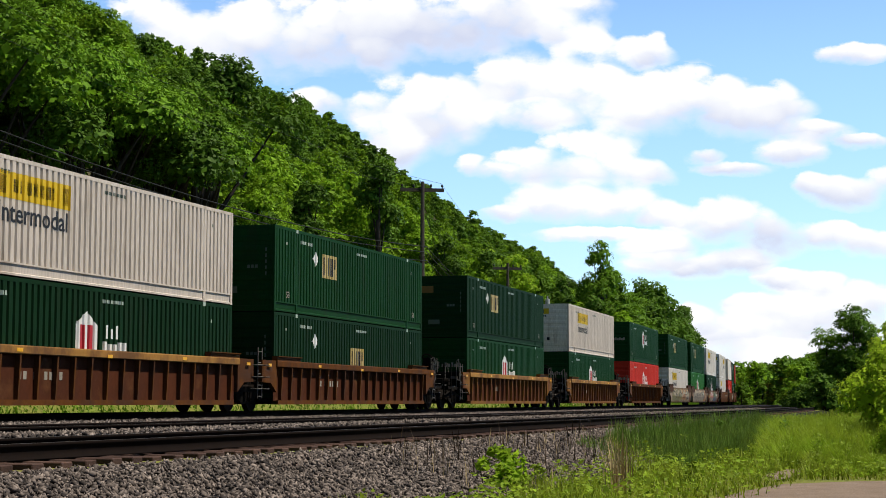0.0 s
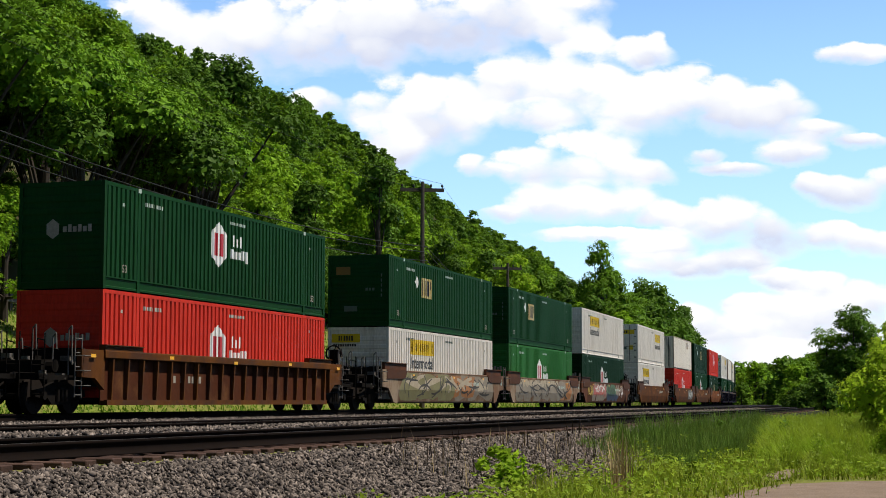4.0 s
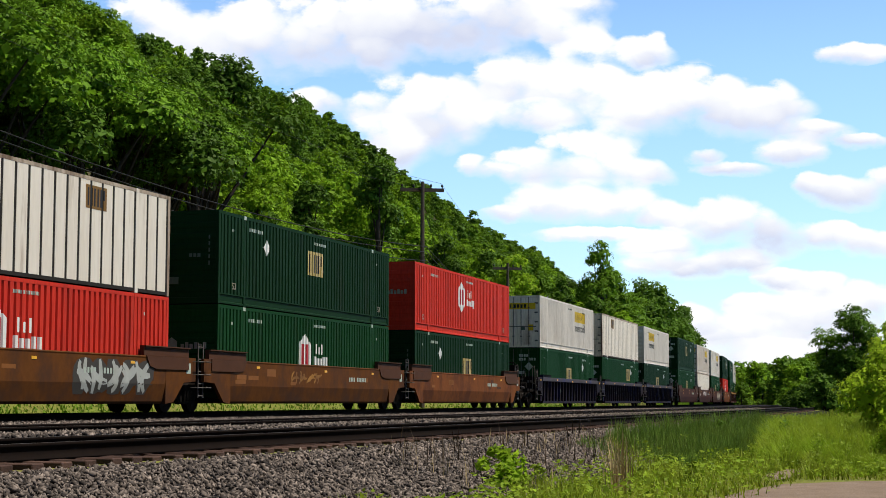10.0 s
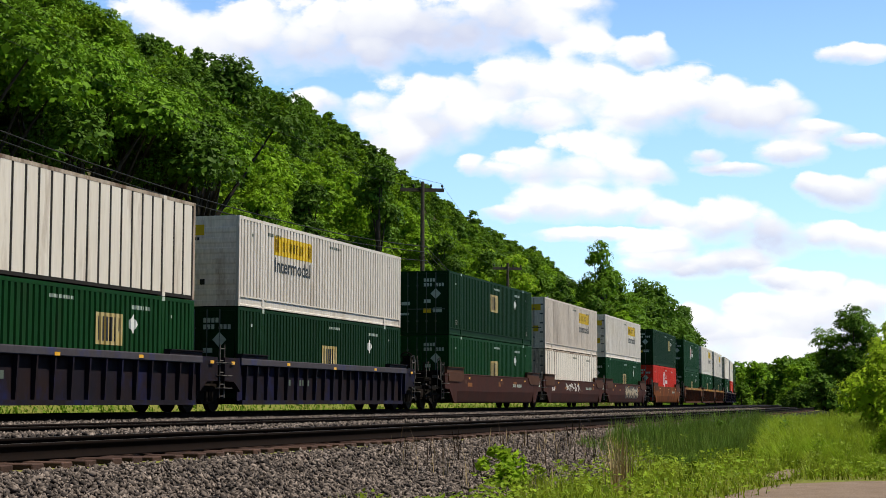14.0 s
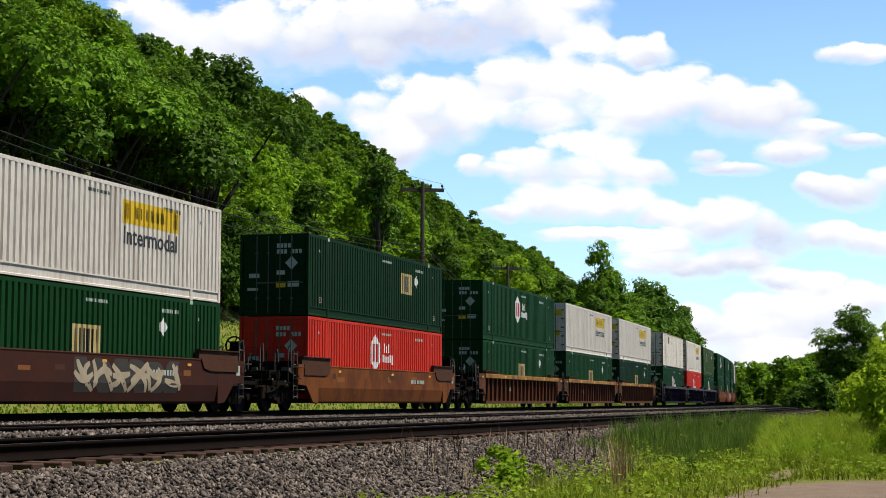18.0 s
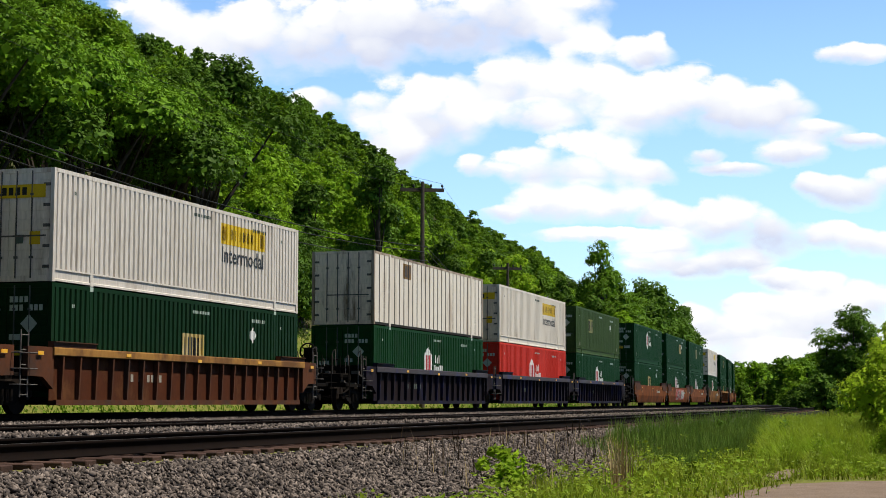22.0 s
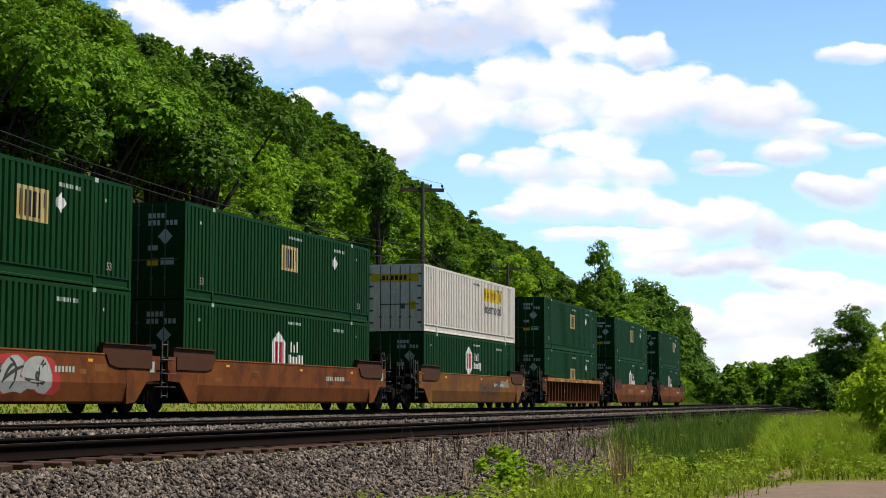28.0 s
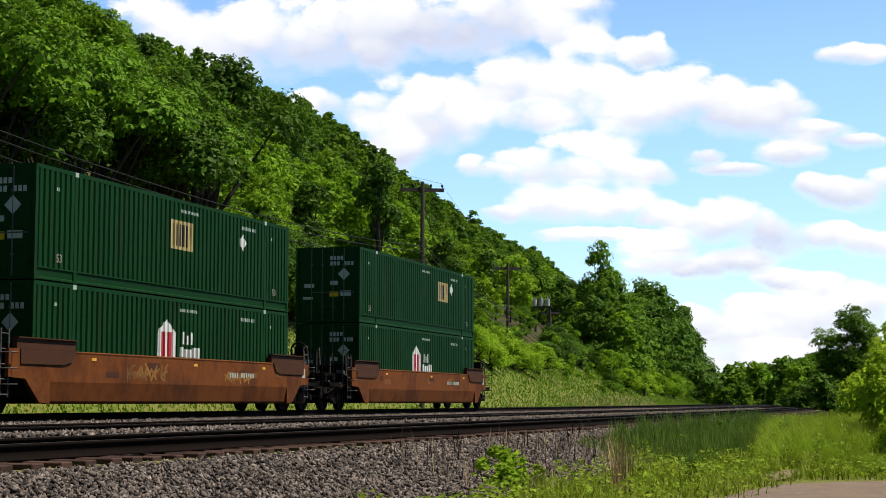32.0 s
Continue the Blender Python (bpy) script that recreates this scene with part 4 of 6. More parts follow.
def end_gear(car, y_sign, reach, style, colours):
    """Platform, ladder, brake wheel and coupler where a car ends; reach: how far it goes from the middle."""
    s = y_sign

    def plat():
        sh = Shape()
        a, b = sorted((s * 8.35, s * reach))
        sh.box(-0.55, 0.55, a, b, 0.78, 1.05)
        sh.box(-1.30, 1.30, *sorted((s * 8.30, s * 8.55)), 0.70, 1.45)
        sh.box(-1.25, 1.25, *sorted((s * (reach - 0.25), s * reach)), 0.86, 1.02)
        for x in (-1.2, 1.2):
            sh.box(x - 0.05, x + 0.05, a, b, 0.86, 0.98)
        return sh.mesh("end_platform")

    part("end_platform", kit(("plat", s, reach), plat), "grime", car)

    def grab(z):
        def make():
            sh = Shape()
            y = s * 9.30
            sh.rod((1.42, y, z), (1.66, y, z), 0.016, sides=6)
            sh.rod((1.66, y, z), (1.66, y + s * 0.34, z), 0.016, sides=6)
            sh.rod((1.66, y + s * 0.34, z), (1.42, y + s * 0.34, z), 0.016, sides=6)
            return sh.mesh("grab_iron")
        return make

    for z in (0.72, 1.10, 1.48):
        part("grab_iron", kit(("grab", s, z), grab(z)), "worn_metal", car)
    if s < 0 or reach > 10:
        def side_ladder():
            sh = Shape()
            for y in (9.30, 9.64):
                sh.rod((1.40, s * y, 0.42), (1.40, s * y, 2.05), 0.022, sides=6)
            for i in range(5):
                sh.rod((1.40, s * 9.30, 0.48 + i * 0.36), (1.40, s * 9.64, 0.48 + i * 0.36), 0.018, sides=6)
            return sh.mesh("side_ladder")

        part("side_ladder", kit(("sideladder", s), side_ladder), "worn_metal", car, "scuffed grey side ladder")
    if reach > 10:
        def knuckle():
            sh = Shape()
            sh.box(-0.11, 0.11, *sorted((s * (reach - 0.2), s * 11.5)), 0.78, 0.98)
            sh.box(-0.18, 0.12, *sorted((s * 11.3, s * 11.62)), 0.74, 1.02)
            sh.rod((0.3, s * reach, 0.8), (0.15, s * 11.6, 0.45), 0.03, sides=6)
            return sh.mesh("coupler")

        part("coupler", kit(("coupler", s, reach), knuckle), "grime", car)

        def ladder():
            sh = Shape()
            for x in (1.02, 1.38):
                sh.rod((x, s * (reach - 0.06), 0.45), (x, s * (reach - 0.06), 2.0), 0.018, sides=6)
            for i in range(4):
                sh.rod((1.02, s * (reach - 0.06), 0.5 + i * 0.36), (1.38, s * (reach - 0.06), 0.5 + i * 0.36), 0.016, sides=6)
            return sh.mesh("ladder")

        part("ladder", kit(("ladder", s, reach), ladder), "grime", car)

        def hoses():
            sh = Shape()
            for x, h in ((-0.8, 1.9), (-0.3, 1.75), (0.1, 1.95), (0.5, 1.7)):
                sh.rod((x, s * 9.3, 1.0), (x, s * 9.3, h), 0.02, sides=6)
                sh.rod((x, s * 9.3, h), (x + 0.22, s * 9.3, h - 0.05), 0.02, sides=6)
            sh.box(-0.5, 0.1, *sorted((s * 9.0, s * 9.4)), 1.05, 1.5)
            return sh.mesh("brake_rigging")

        part("brake_rigging", kit(("rigging", s), hoses), "grime", car)

        def bulkhead():
            sh = Shape()
            sh.box(-1.28, 1.28, *sorted((s * 8.96, s * 9.06)), 1.05, 1.70)
            sh.box(-0.9, 0.7, *sorted((s * 9.5, s * 10.1)), 1.05, 1.36)
            sh.rod((-1.0, s * 9.75, 1.22), (0.9, s * 9.75, 1.22), 0.17, sides=10)
            return sh.mesh("bulkhead")

        part("bulkhead", kit(("bulkhead", s), bulkhead), "grime", car)

        def hand_rail(x, lo, hi):
            sh = Shape()
            yy = s * (9.55 + 0.15 * math.sin(7 * x))
            sh.rod((x, yy, lo), (x, yy, hi), 0.021, sides=6)
            sh.rod((x, yy, hi), (x + 0.12, yy + 0.05 * s, hi + 0.09), 0.021, sides=6)
            sh.rod((x + 0.12, yy + 0.05 * s, hi + 0.09), (x + 0.17, yy + 0.1 * s, lo + 0.3), 0.021, sides=6)
            return sh.mesh("hand_rail")

        for run in ((1.22, 0.95, 2.15), (0.62, 1.36, 1.98), (0.20, 1.36, 2.2), (-0.35, 1.36, 1.85), (-0.9, 1.1, 2.05)):
            part("hand_rail", kit(("handrail", s, run), lambda: hand_rail(*run)), "worn_metal", car, "scuffed grey hand rail")

        def valve(x, yy, z, w):
            sh = Shape()
            sh.box(x - w, x + w, *sorted((s * (yy - w * 0.7), s * (yy + w * 0.7))), z - w * 0.45, z + w * 0.45)
            sh.rod((x, s * yy, z), (x + w * 1.6, s * yy, z - w), 0.028, sides=6)
            return sh.mesh("brake_valve")

        for at in ((1.05, 9.45, 1.42, 0.14), (0.55, 9.62, 1.16, 0.11), (0.0, 9.7, 1.44, 0.09), (1.1, 9.85, 0.98, 0.10), (-0.6, 9.6, 1.50, 0.13), (0.8, 10.2, 1.07, 0.08)):
            part("brake_valve", kit(("valve", s, at), lambda: valve(*at)), "worn_metal", car, "small grey brake valve")
        if s > 0:
            def brake():
                sh = Shape()
                for i in range(14):
                    a, b = 2 * math.pi * i / 14, 2 * math.pi * (i + 1) / 14
                    sh.rod((0.95 + 0.29 * math.cos(a), 9.9, 2.08 + 0.29 * math.sin(a)), (0.95 + 0.29 * math.cos(b), 9.9, 2.08 + 0.29 * math.sin(b)), 0.030, sides=6)
                for i in range(5):
                    a = 2 * math.pi * i / 5
                    sh.rod((0.95, 9.9, 2.08), (0.95 + 0.29 * math.cos(a), 9.9, 2.08 + 0.29 * math.sin(a)), 0.020, sides=6)
                sh.box(0.78, 1.12, 9.92, 10.10, 1.72, 2.22)
                sh.box(0.90, 1.00, 9.95, 10.05, 1.0, 1.72)
                return sh.mesh("brake_wheel")

            part("brake_wheel", kit("brakewheel", brake), "grime", car, "round black brake wheel")


def slab_face(z):
    """Outer face of the slab side at a height: upright above the fold, leaning in below it."""
    return SLAB_X - max(0.0, 0.80 - z) * 0.2083


def bubbles(seed, y0, y1, z0, z1, count, name="graffiti"):
    """Fat sprayed patches, uneven and rounded, side by side."""
    r = random.Random(seed)
    sh = Shape()
    step = (y1 - y0) / count
    for i in range(count):
        cy, cz = y0 + step * (i + 0.5), (z0 + z1) / 2 + r.uniform(-0.05, 0.05)
        lift = 0.0025 + 0.0006 * (i % 3)
        pts = 14
        ph = r.uniform(0, 6)
        for lo, hi in ((max(z0, 0.801), z1), (z0, 0.799)):
            if hi <= lo:
                continue
            k = len(sh.v)
            for j in range(pts):
                a = 2 * math.pi * j / pts
                q = 1 + 0.20 * math.sin(2 * a + ph) + 0.12 * math.sin(3 * a + 2 * ph)
                z = max(lo, min(hi, cz + (z1 - z0) * 0.60 * q * math.sin(a)))
                sh.v.append((slab_face(z) + lift, cy + step * 0.58 * q * math.cos(a), z))
            sh.f.append(tuple(k + j for j in range(pts)))
    return sh.mesh(name)


def tag_strokes(seed, y0, y1, z0, z1, count, wide=0.10):
    """Sprayed marks that cannot be read: looping ribbons of even width, side by side."""
    r = random.Random(seed)
    sh = Shape()
    step = (y1 - y0) / count
    for i in range(count):
        c = y0 + step * (i + 0.5)
        for j in range(3):
            p = [(c + step * r.uniform(-0.6, 0.6), z0 + (z1 - z0) * q) for q in (r.uniform(0, 0.25), r.uniform(0.2, 0.9), r.uniform(0.72, 1.0))]
            if j == 2:
                p = [(c - step * 0.45, z0 + (z1 - z0) * r.uniform(0.2, 0.8)), (c, z0 + (z1 - z0) * r.uniform(0, 1)), (c + step * 0.5, z0 + (z1 - z0) * r.uniform(0.2, 0.8))]
            lift = 0.005 + 0.0005 * (i % 4) + 0.0003 * j + 0.0012 * (seed % 5)
            k, m = len(sh.v), 10
            for a in range(m + 1):
                t = a / m
                y, z = [(1 - t) ** 2 * p[0][e] + 2 * t * (1 - t) * p[1][e] + t * t * p[2][e] for e in (0, 1)]
                dy, dz = [2 * (1 - t) * (p[1][e] - p[0][e]) + 2 * t * (p[2][e] - p[1][e]) for e in (0, 1)]
                q = wide * 0.5 * (0.7 + 0.5 * math.sin(math.pi * t)) / max(math.hypot(dy, dz), 1e-4)
                for e in (-1, 1):
                    zz = min(z1, max(z0, z - e * dy * q))
                    sh.v.append((slab_face(zz) + lift, y + e * dz * q, zz))
            sh.f += [(k + 2 * a, k + 2 * a + 2, k + 2 * a + 3, k + 2 * a + 1) for a in range(m)]
    return sh.mesh("graffiti")


SLAB_X = 1.50


def well_car(spec):
    """One well unit. spec: style, paint, sill paint, front and rear reach, last of its set, graffiti, label."""
    style, paint_name, sill, front, rear, last, tags, label = spec
    car = thing("well_car", label, "railway car", "well cars of the train")
    if style == "slab":
        def side():
            sh = Shape()
            o = [(SLAB_X, 1.58), (SLAB_X + 0.014, 1.55), (SLAB_X, 1.51), (SLAB_X, 0.80), (SLAB_X - 0.10, 0.32), (SLAB_X - 0.16, 0.25), (SLAB_X - 0.22, 0.25), (SLAB_X - 0.12, 0.80), (SLAB_X - 0.10, 1.58)]
            sh.prism(o, -7.55, 7.55, "y")
            return sh.mesh("side_sill")

        def shoulder():
            # end of the side, arched over the truck
            sh = Shape()
            o = [(7.552, 0.25), (8.05, 0.30), (8.40, 0.60), (8.70, 0.86), (9.45, 0.90), (9.45, 1.58), (7.552, 1.58)]
            sh.prism(o, SLAB_X - 0.10, SLAB_X + 0.004, "x")
            return sh.mesh("end_shoulder")

        def guide():
            # raised guide box at the end of the well, with a lip on top
            o = [(SLAB_X - 0.10, 1.584), (SLAB_X - 0.025, 1.584), (SLAB_X - 0.025, 1.83), (SLAB_X + 0.03, 1.835), (SLAB_X + 0.03, 1.865), (SLAB_X - 0.16, 1.865), (SLAB_X - 0.16, 1.584)]
            return Shape().prism(o, 6.30, 9.05, "y").mesh("guide_box")

        for turn in (0, 180):
            sill_ob = part("side_sill", kit("slab", side), paint_name, car, m=pose(0, 0, 0, 0, 0, turn))
        mirror = kit("shoulder_m", lambda: mirrored(kit("shoulder", shoulder)))
        for me, turn in ((kit("shoulder", shoulder), 0), (mirror, 0), (kit("shoulder", shoulder), 180), (mirror, 180)):
            part("end_shoulder", me, paint_name, car, m=pose(0, 0, 0, 0, 0, turn))
        # guide boxes in a darker brown than the side
        mirror = kit("guide_m", lambda: mirrored(kit("guide", guide)))
        for me, turn in ((kit("guide", guide), 0), (mirror, 0), (kit("guide", guide), 180), (mirror, 180)):
            part("guide_box", me, "primer" if paint_name != "car_grey" else "car_rust", car, "darker raised guide box", m=pose(0, 0, 0, 0, 0, turn))
        # flat plate in the same darker brown, on the side that faces the camera
        def guide_plate():
            return Shape().prism([(6.55, 1.30), (6.95, 1.22), (8.95, 1.22), (8.95, 1.578), (6.35, 1.578)], SLAB_X + 0.005, SLAB_X + 0.035, "x").mesh("guide_plate")

        mirror = kit("guide_plate_m", lambda: mirrored(kit("guide_plate", guide_plate)))
        for me in (kit("guide_plate", guide_plate), mirror):
            part("guide_plate", me, "primer", car, "dark brown plate below the guide box")
        for y, z in ((-5.4, 1.40), (0.6, 1.38), (5.6, 1.38)):
            part("reflector", kit("reflect1", lambda: plates([(0, 0)], 0.24, 0.075, SLAB_X + 0.006, "reflector")), "reflector", car, "yellow reflector strip", m=pose(0, y, z))
        part("stencil_lettering", kit("carnum", lambda: bars_at([(3.0 + 0.17 * i, 3.0 + 0.17 * i + 0.10, 1.05, 1.20) for i in range(11) if i != 4], SLAB_X + 0.005, "stencil_lettering")), "faint", car)
        part("placard", kit("placard", lambda: bars_at([(8.85, 9.12, 1.12, 1.42)], SLAB_X + 0.009, "placard")), "faint", car)
    else:
        def side():
            sh = Shape()
            sh.box(1.315, 1.340, -8.2, 8.2, 0.34, 1.46)
            return sh.mesh("side_web")

        def top():
            sh = Shape()
            sh.prism([(1.315, 1.45), (1.50, 1.45), (1.51, 1.47), (1.51, 1.63), (1.50, 1.66), (1.315, 1.66)], -8.25, 8.25, "y")
            return sh.mesh("top_sill")

        def low():
            return Shape().prism([(1.20, 0.22), (1.44, 0.22), (1.44, 0.36), (1.20, 0.36)], -8.0, 8.0, "y").mesh("bottom_sill")

        def stake():
            sh = Shape()
            sh.prism([(1.335, 0.34), (1.44, 0.34), (1.49, 1.46), (1.335, 1.46)], -0.035, 0.035, "y")
            return sh.mesh("stake")

        for turn in (0, 180):
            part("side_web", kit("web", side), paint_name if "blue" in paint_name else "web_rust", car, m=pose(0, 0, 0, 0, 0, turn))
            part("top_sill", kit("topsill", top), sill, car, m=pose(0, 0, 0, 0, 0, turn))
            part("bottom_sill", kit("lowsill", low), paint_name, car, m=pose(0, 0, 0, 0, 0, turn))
        for i in range(19):
            part("stake", kit("stake", stake), paint_name, car, m=pose(0, -7.74 + 0.86 * i, 0))
        for y in (-7.2, 7.2):
            part("guide_ledge", kit("ledge", lambda: Shape().prism([(1.315, 1.662), (1.50, 1.662), (1.50, 1.78), (1.55, 1.785), (1.55, 1.81), (1.315, 1.81)], -1.05, 1.05, "y").mesh("guide_ledge")), paint_name, car, m=pose(0, y, 0))
        def endpanel():
            sh = Shape()
            sh.prism([(8.2, 0.62), (8.7, 0.92), (9.40, 0.94), (9.40, 1.66), (8.2, 1.66)], 1.315, 1.46, "x")
            return sh.mesh("end_panel")
        mirror = kit("endpanel_m", lambda: mirrored(kit("endpanel", endpanel)))
        for me in (kit("endpanel", endpanel), mirror):
            for turn in (0, 180):
                part("end_panel", me, paint_name, car, m=pose(0, 0, 0, 0, 0, turn))
        for y, z in ((-8.9, 1.5), (-4.4, 1.55), (0.0, 1.5), (4.4, 1.55), (8.9, 1.5)):
            part("reflector", kit("reflect2", lambda: plates([(0, 0)], 0.26, 0.09, 1.517, "reflector")), "reflector", car, "yellow reflector strip", m=pose(0, y, z))
        part("stencil_lettering", kit("carnum2", lambda: bars_at([(-4.2 + 0.24 * i, -4.2 + 0.24 * i + 0.15, 0.85, 1.05) for i in range(9) if i not in (2, 4)], 1.345, "stencil_lettering")), "dim" if "blue" in paint_name else "end_vinyl", car)
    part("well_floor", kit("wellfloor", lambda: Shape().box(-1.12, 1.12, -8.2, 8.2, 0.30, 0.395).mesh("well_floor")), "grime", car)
    for s, reach in ((-1, front), (1, rear)):
        end_gear(car, s, reach, style, (paint_name, sill))
    truck(car, -9.72)
    if last:
        truck(car, 9.72)
    if style == "slab":
        for i, (seed, y0, y1, z0, z1, n, mat) in enumerate(tags):
            shape = bubbles(seed, y0, y1, z0, z1, -n) if n < 0 else tag_strokes(seed, y0, y1, z0, z1, n, 0.17 if mat in ("graffiti_silver", "graffiti_cream") else 0.08)
            part("graffiti", shape, mat, car, "loose sprayed graffiti")
        rp = random.Random(len(tags) * 31 + round(front * 10) + len(paint_name))
        for i in range(6):
            y, z = rp.uniform(-7.2, 7.0), rp.uniform(0.86, 1.2)
            w, h = rp.uniform(0.25, 0.8), rp.uniform(0.10, 0.24)
            part("paint_patch", bars_at([(y, y + w, z, z + h)], SLAB_X + 0.0005, "paint_patch"), rp.choice(("primer", "touch_up")), car, "patch of newer brown paint")
    return car


def mirrored(me):
    m2 = me.copy()
    m2.transform(Matrix.Diagonal((1, -1, 1, 1)))
    m2.flip_normals()
    return m2


def plates(places, w, h, x, name):
    sh = Shape()
    for y, z in places:
        sh.box(x - 0.006, x + 0.003, y - w / 2, y + w / 2, z - h / 2, z + h / 2)
    return sh.mesh(name)


def bars_at(rows, x, name):
    sh = Shape()
    for y0, y1, z0, z1 in rows:
        sh.box(x - 0.006, x + 0.002, y0, y1, z0, z1)
    return sh.mesh(name)

# ---------------------------------------------------------------- the train
J, D_, P_, N_ = "white ribbed container with a yellow name board", "dark green ribbed container", "soiled white panelled container", "nose"
HUBG, HUBR = "green ribbed container with a white emblem", "bright red ribbed container with a white emblem"
EMPG = "dark green ribbed container with a square yellow logo"


def jb(lead, col="white", mark="jb"):
    return (col, "rib", lead, mark + " codes end_box", J if col != "cream" else "soiled white ribbed container with a faded name board")


def hub(lead, col="green", mark="hub"):
    return (col, "rib", lead, mark + (" codes fifty end_hex" if lead == "nose" else " codes fifty end_box"), HUBR if col == "red" else HUBG)


def emp(lead, col="green", mark="emp"):
    return (col, "rib", lead, mark + " codes fifty end_box", EMPG)


def panelled(lead, mark="emp_brown"):
    return ("cream", "post", lead, mark, "soiled white panelled container with dark seams")


RIB = "rib-sided brown well car with tall stakes"
RIB_BLUE = "dark blue rib-sided well car with shade painted into its sides"
RIB_TAN = "rusty rib-sided well car with a tan top sill"
SLAB = "brown slab-sided well car with raised ends"
SLAB_TAG = "faded brown slab-sided well car with graffiti"
NO = ()
# sprayed pieces: seed, from, to, low, high, count (negative: filled shapes, else strokes), paint
TAG_G = ((2, -7.3, 7.0, 0.36, 1.49, -7, "graffiti_pale"), (3, 3.4, 6.8, 0.40, 1.40, -2, "graffiti_orange"), (4, -6.8, 6.6, 0.45, 1.49, 6, "graffiti_dark"), (5, -6.4, 3.0, 1.10, 1.50, 9, "graffiti_cream"))
TAG_F = ((6, -7.2, 0.6, 0.36, 1.49, -3, "graffiti_olive"), (7, 1.0, 7.2, 0.36, 1.49, -3, "graffiti_pale"), (36, -3.0, 4.2, 0.50, 1.45, -3, "graffiti_orange"), (21, -6.8, 6.8, 0.45, 1.48, 7, "graffiti_dark"), (35, -6.6, 6.4, 0.70, 1.46, 5, "graffiti_cream"))
TAG_H = ((22, -7.2, -5.4, 0.60, 1.46, 3, "graffiti_yellow"), (8, -5.5, -0.4, 0.36, 1.49, -4, "graffiti_pale"), (37, -5.3, -0.5, 0.60, 1.49, 8, "graffiti_red"), (38, -5.0, -0.6, 0.70, 1.46, 4, "graffiti_pink"), (39, -4.8, -1.0, 0.9, 1.49, 3, "graffiti_white"),
         (44, -0.2, 4.4, 0.36, 0.90, -4, "graffiti_blue"), (9, -0.1, 3.3, 0.70, 1.48, -3, "graffiti_green"), (40, 0.0, 3.2, 0.80, 1.44, 5, "graffiti_dark"), (41, 3.3, 4.6, 0.70, 1.46, -2, "graffiti_pale"), (10, 4.7, 6.5, 0.60, 1.49, 3, "graffiti_white"))
TAG_J = ((42, 2.5, 6.7, 0.50, 1.44, -5, "graffiti_dark"), (11, 2.6, 6.6, 0.52, 1.46, 5, "graffiti_silver"))
TAG_K = ((12, -2.6, 0.2, 0.9, 1.36, 4, "sill_tan"),)
TAG_I = ((13, 2.8, 4.4, 0.95, 1.25, 3, "graffiti_pale"),)
TAG_R = ((43, -1.0, 5.0, 0.55, 1.46, -6, "graffiti_dark"), (14, -1.0, 5.0, 0.55, 1.48, 6, "graffiti_cream"))
TAG_Q = ((15, -3.2, 1.0, 0.9, 1.42, 5, "graffiti_white"), (16, -7.2, -6.4, 0.9, 1.2, 2, "graffiti_white"))
TAG_AA = ((17, -3.0, 4.0, 0.48, 1.46, -5, "graffiti_red"), (18, -2.6, 3.6, 0.50, 1.42, -6, "graffiti_silver"), (45, -2.4, 3.4, 0.60, 1.40, 6, "graffiti_dark"))
TAG_AC = ((46, 0.2, 4.2, 0.50, 1.40, 7, "graffiti_dark"), (47, 4.4, 5.8, 1.0, 1.36, -2, "graffiti_pale"))
TAG_AE = ((19, -3.7, -1.2, 0.80, 1.38, 5, "sill_tan"), (20, 2.6, 4.6, 0.85, 1.25, 4, "sill_tan"))

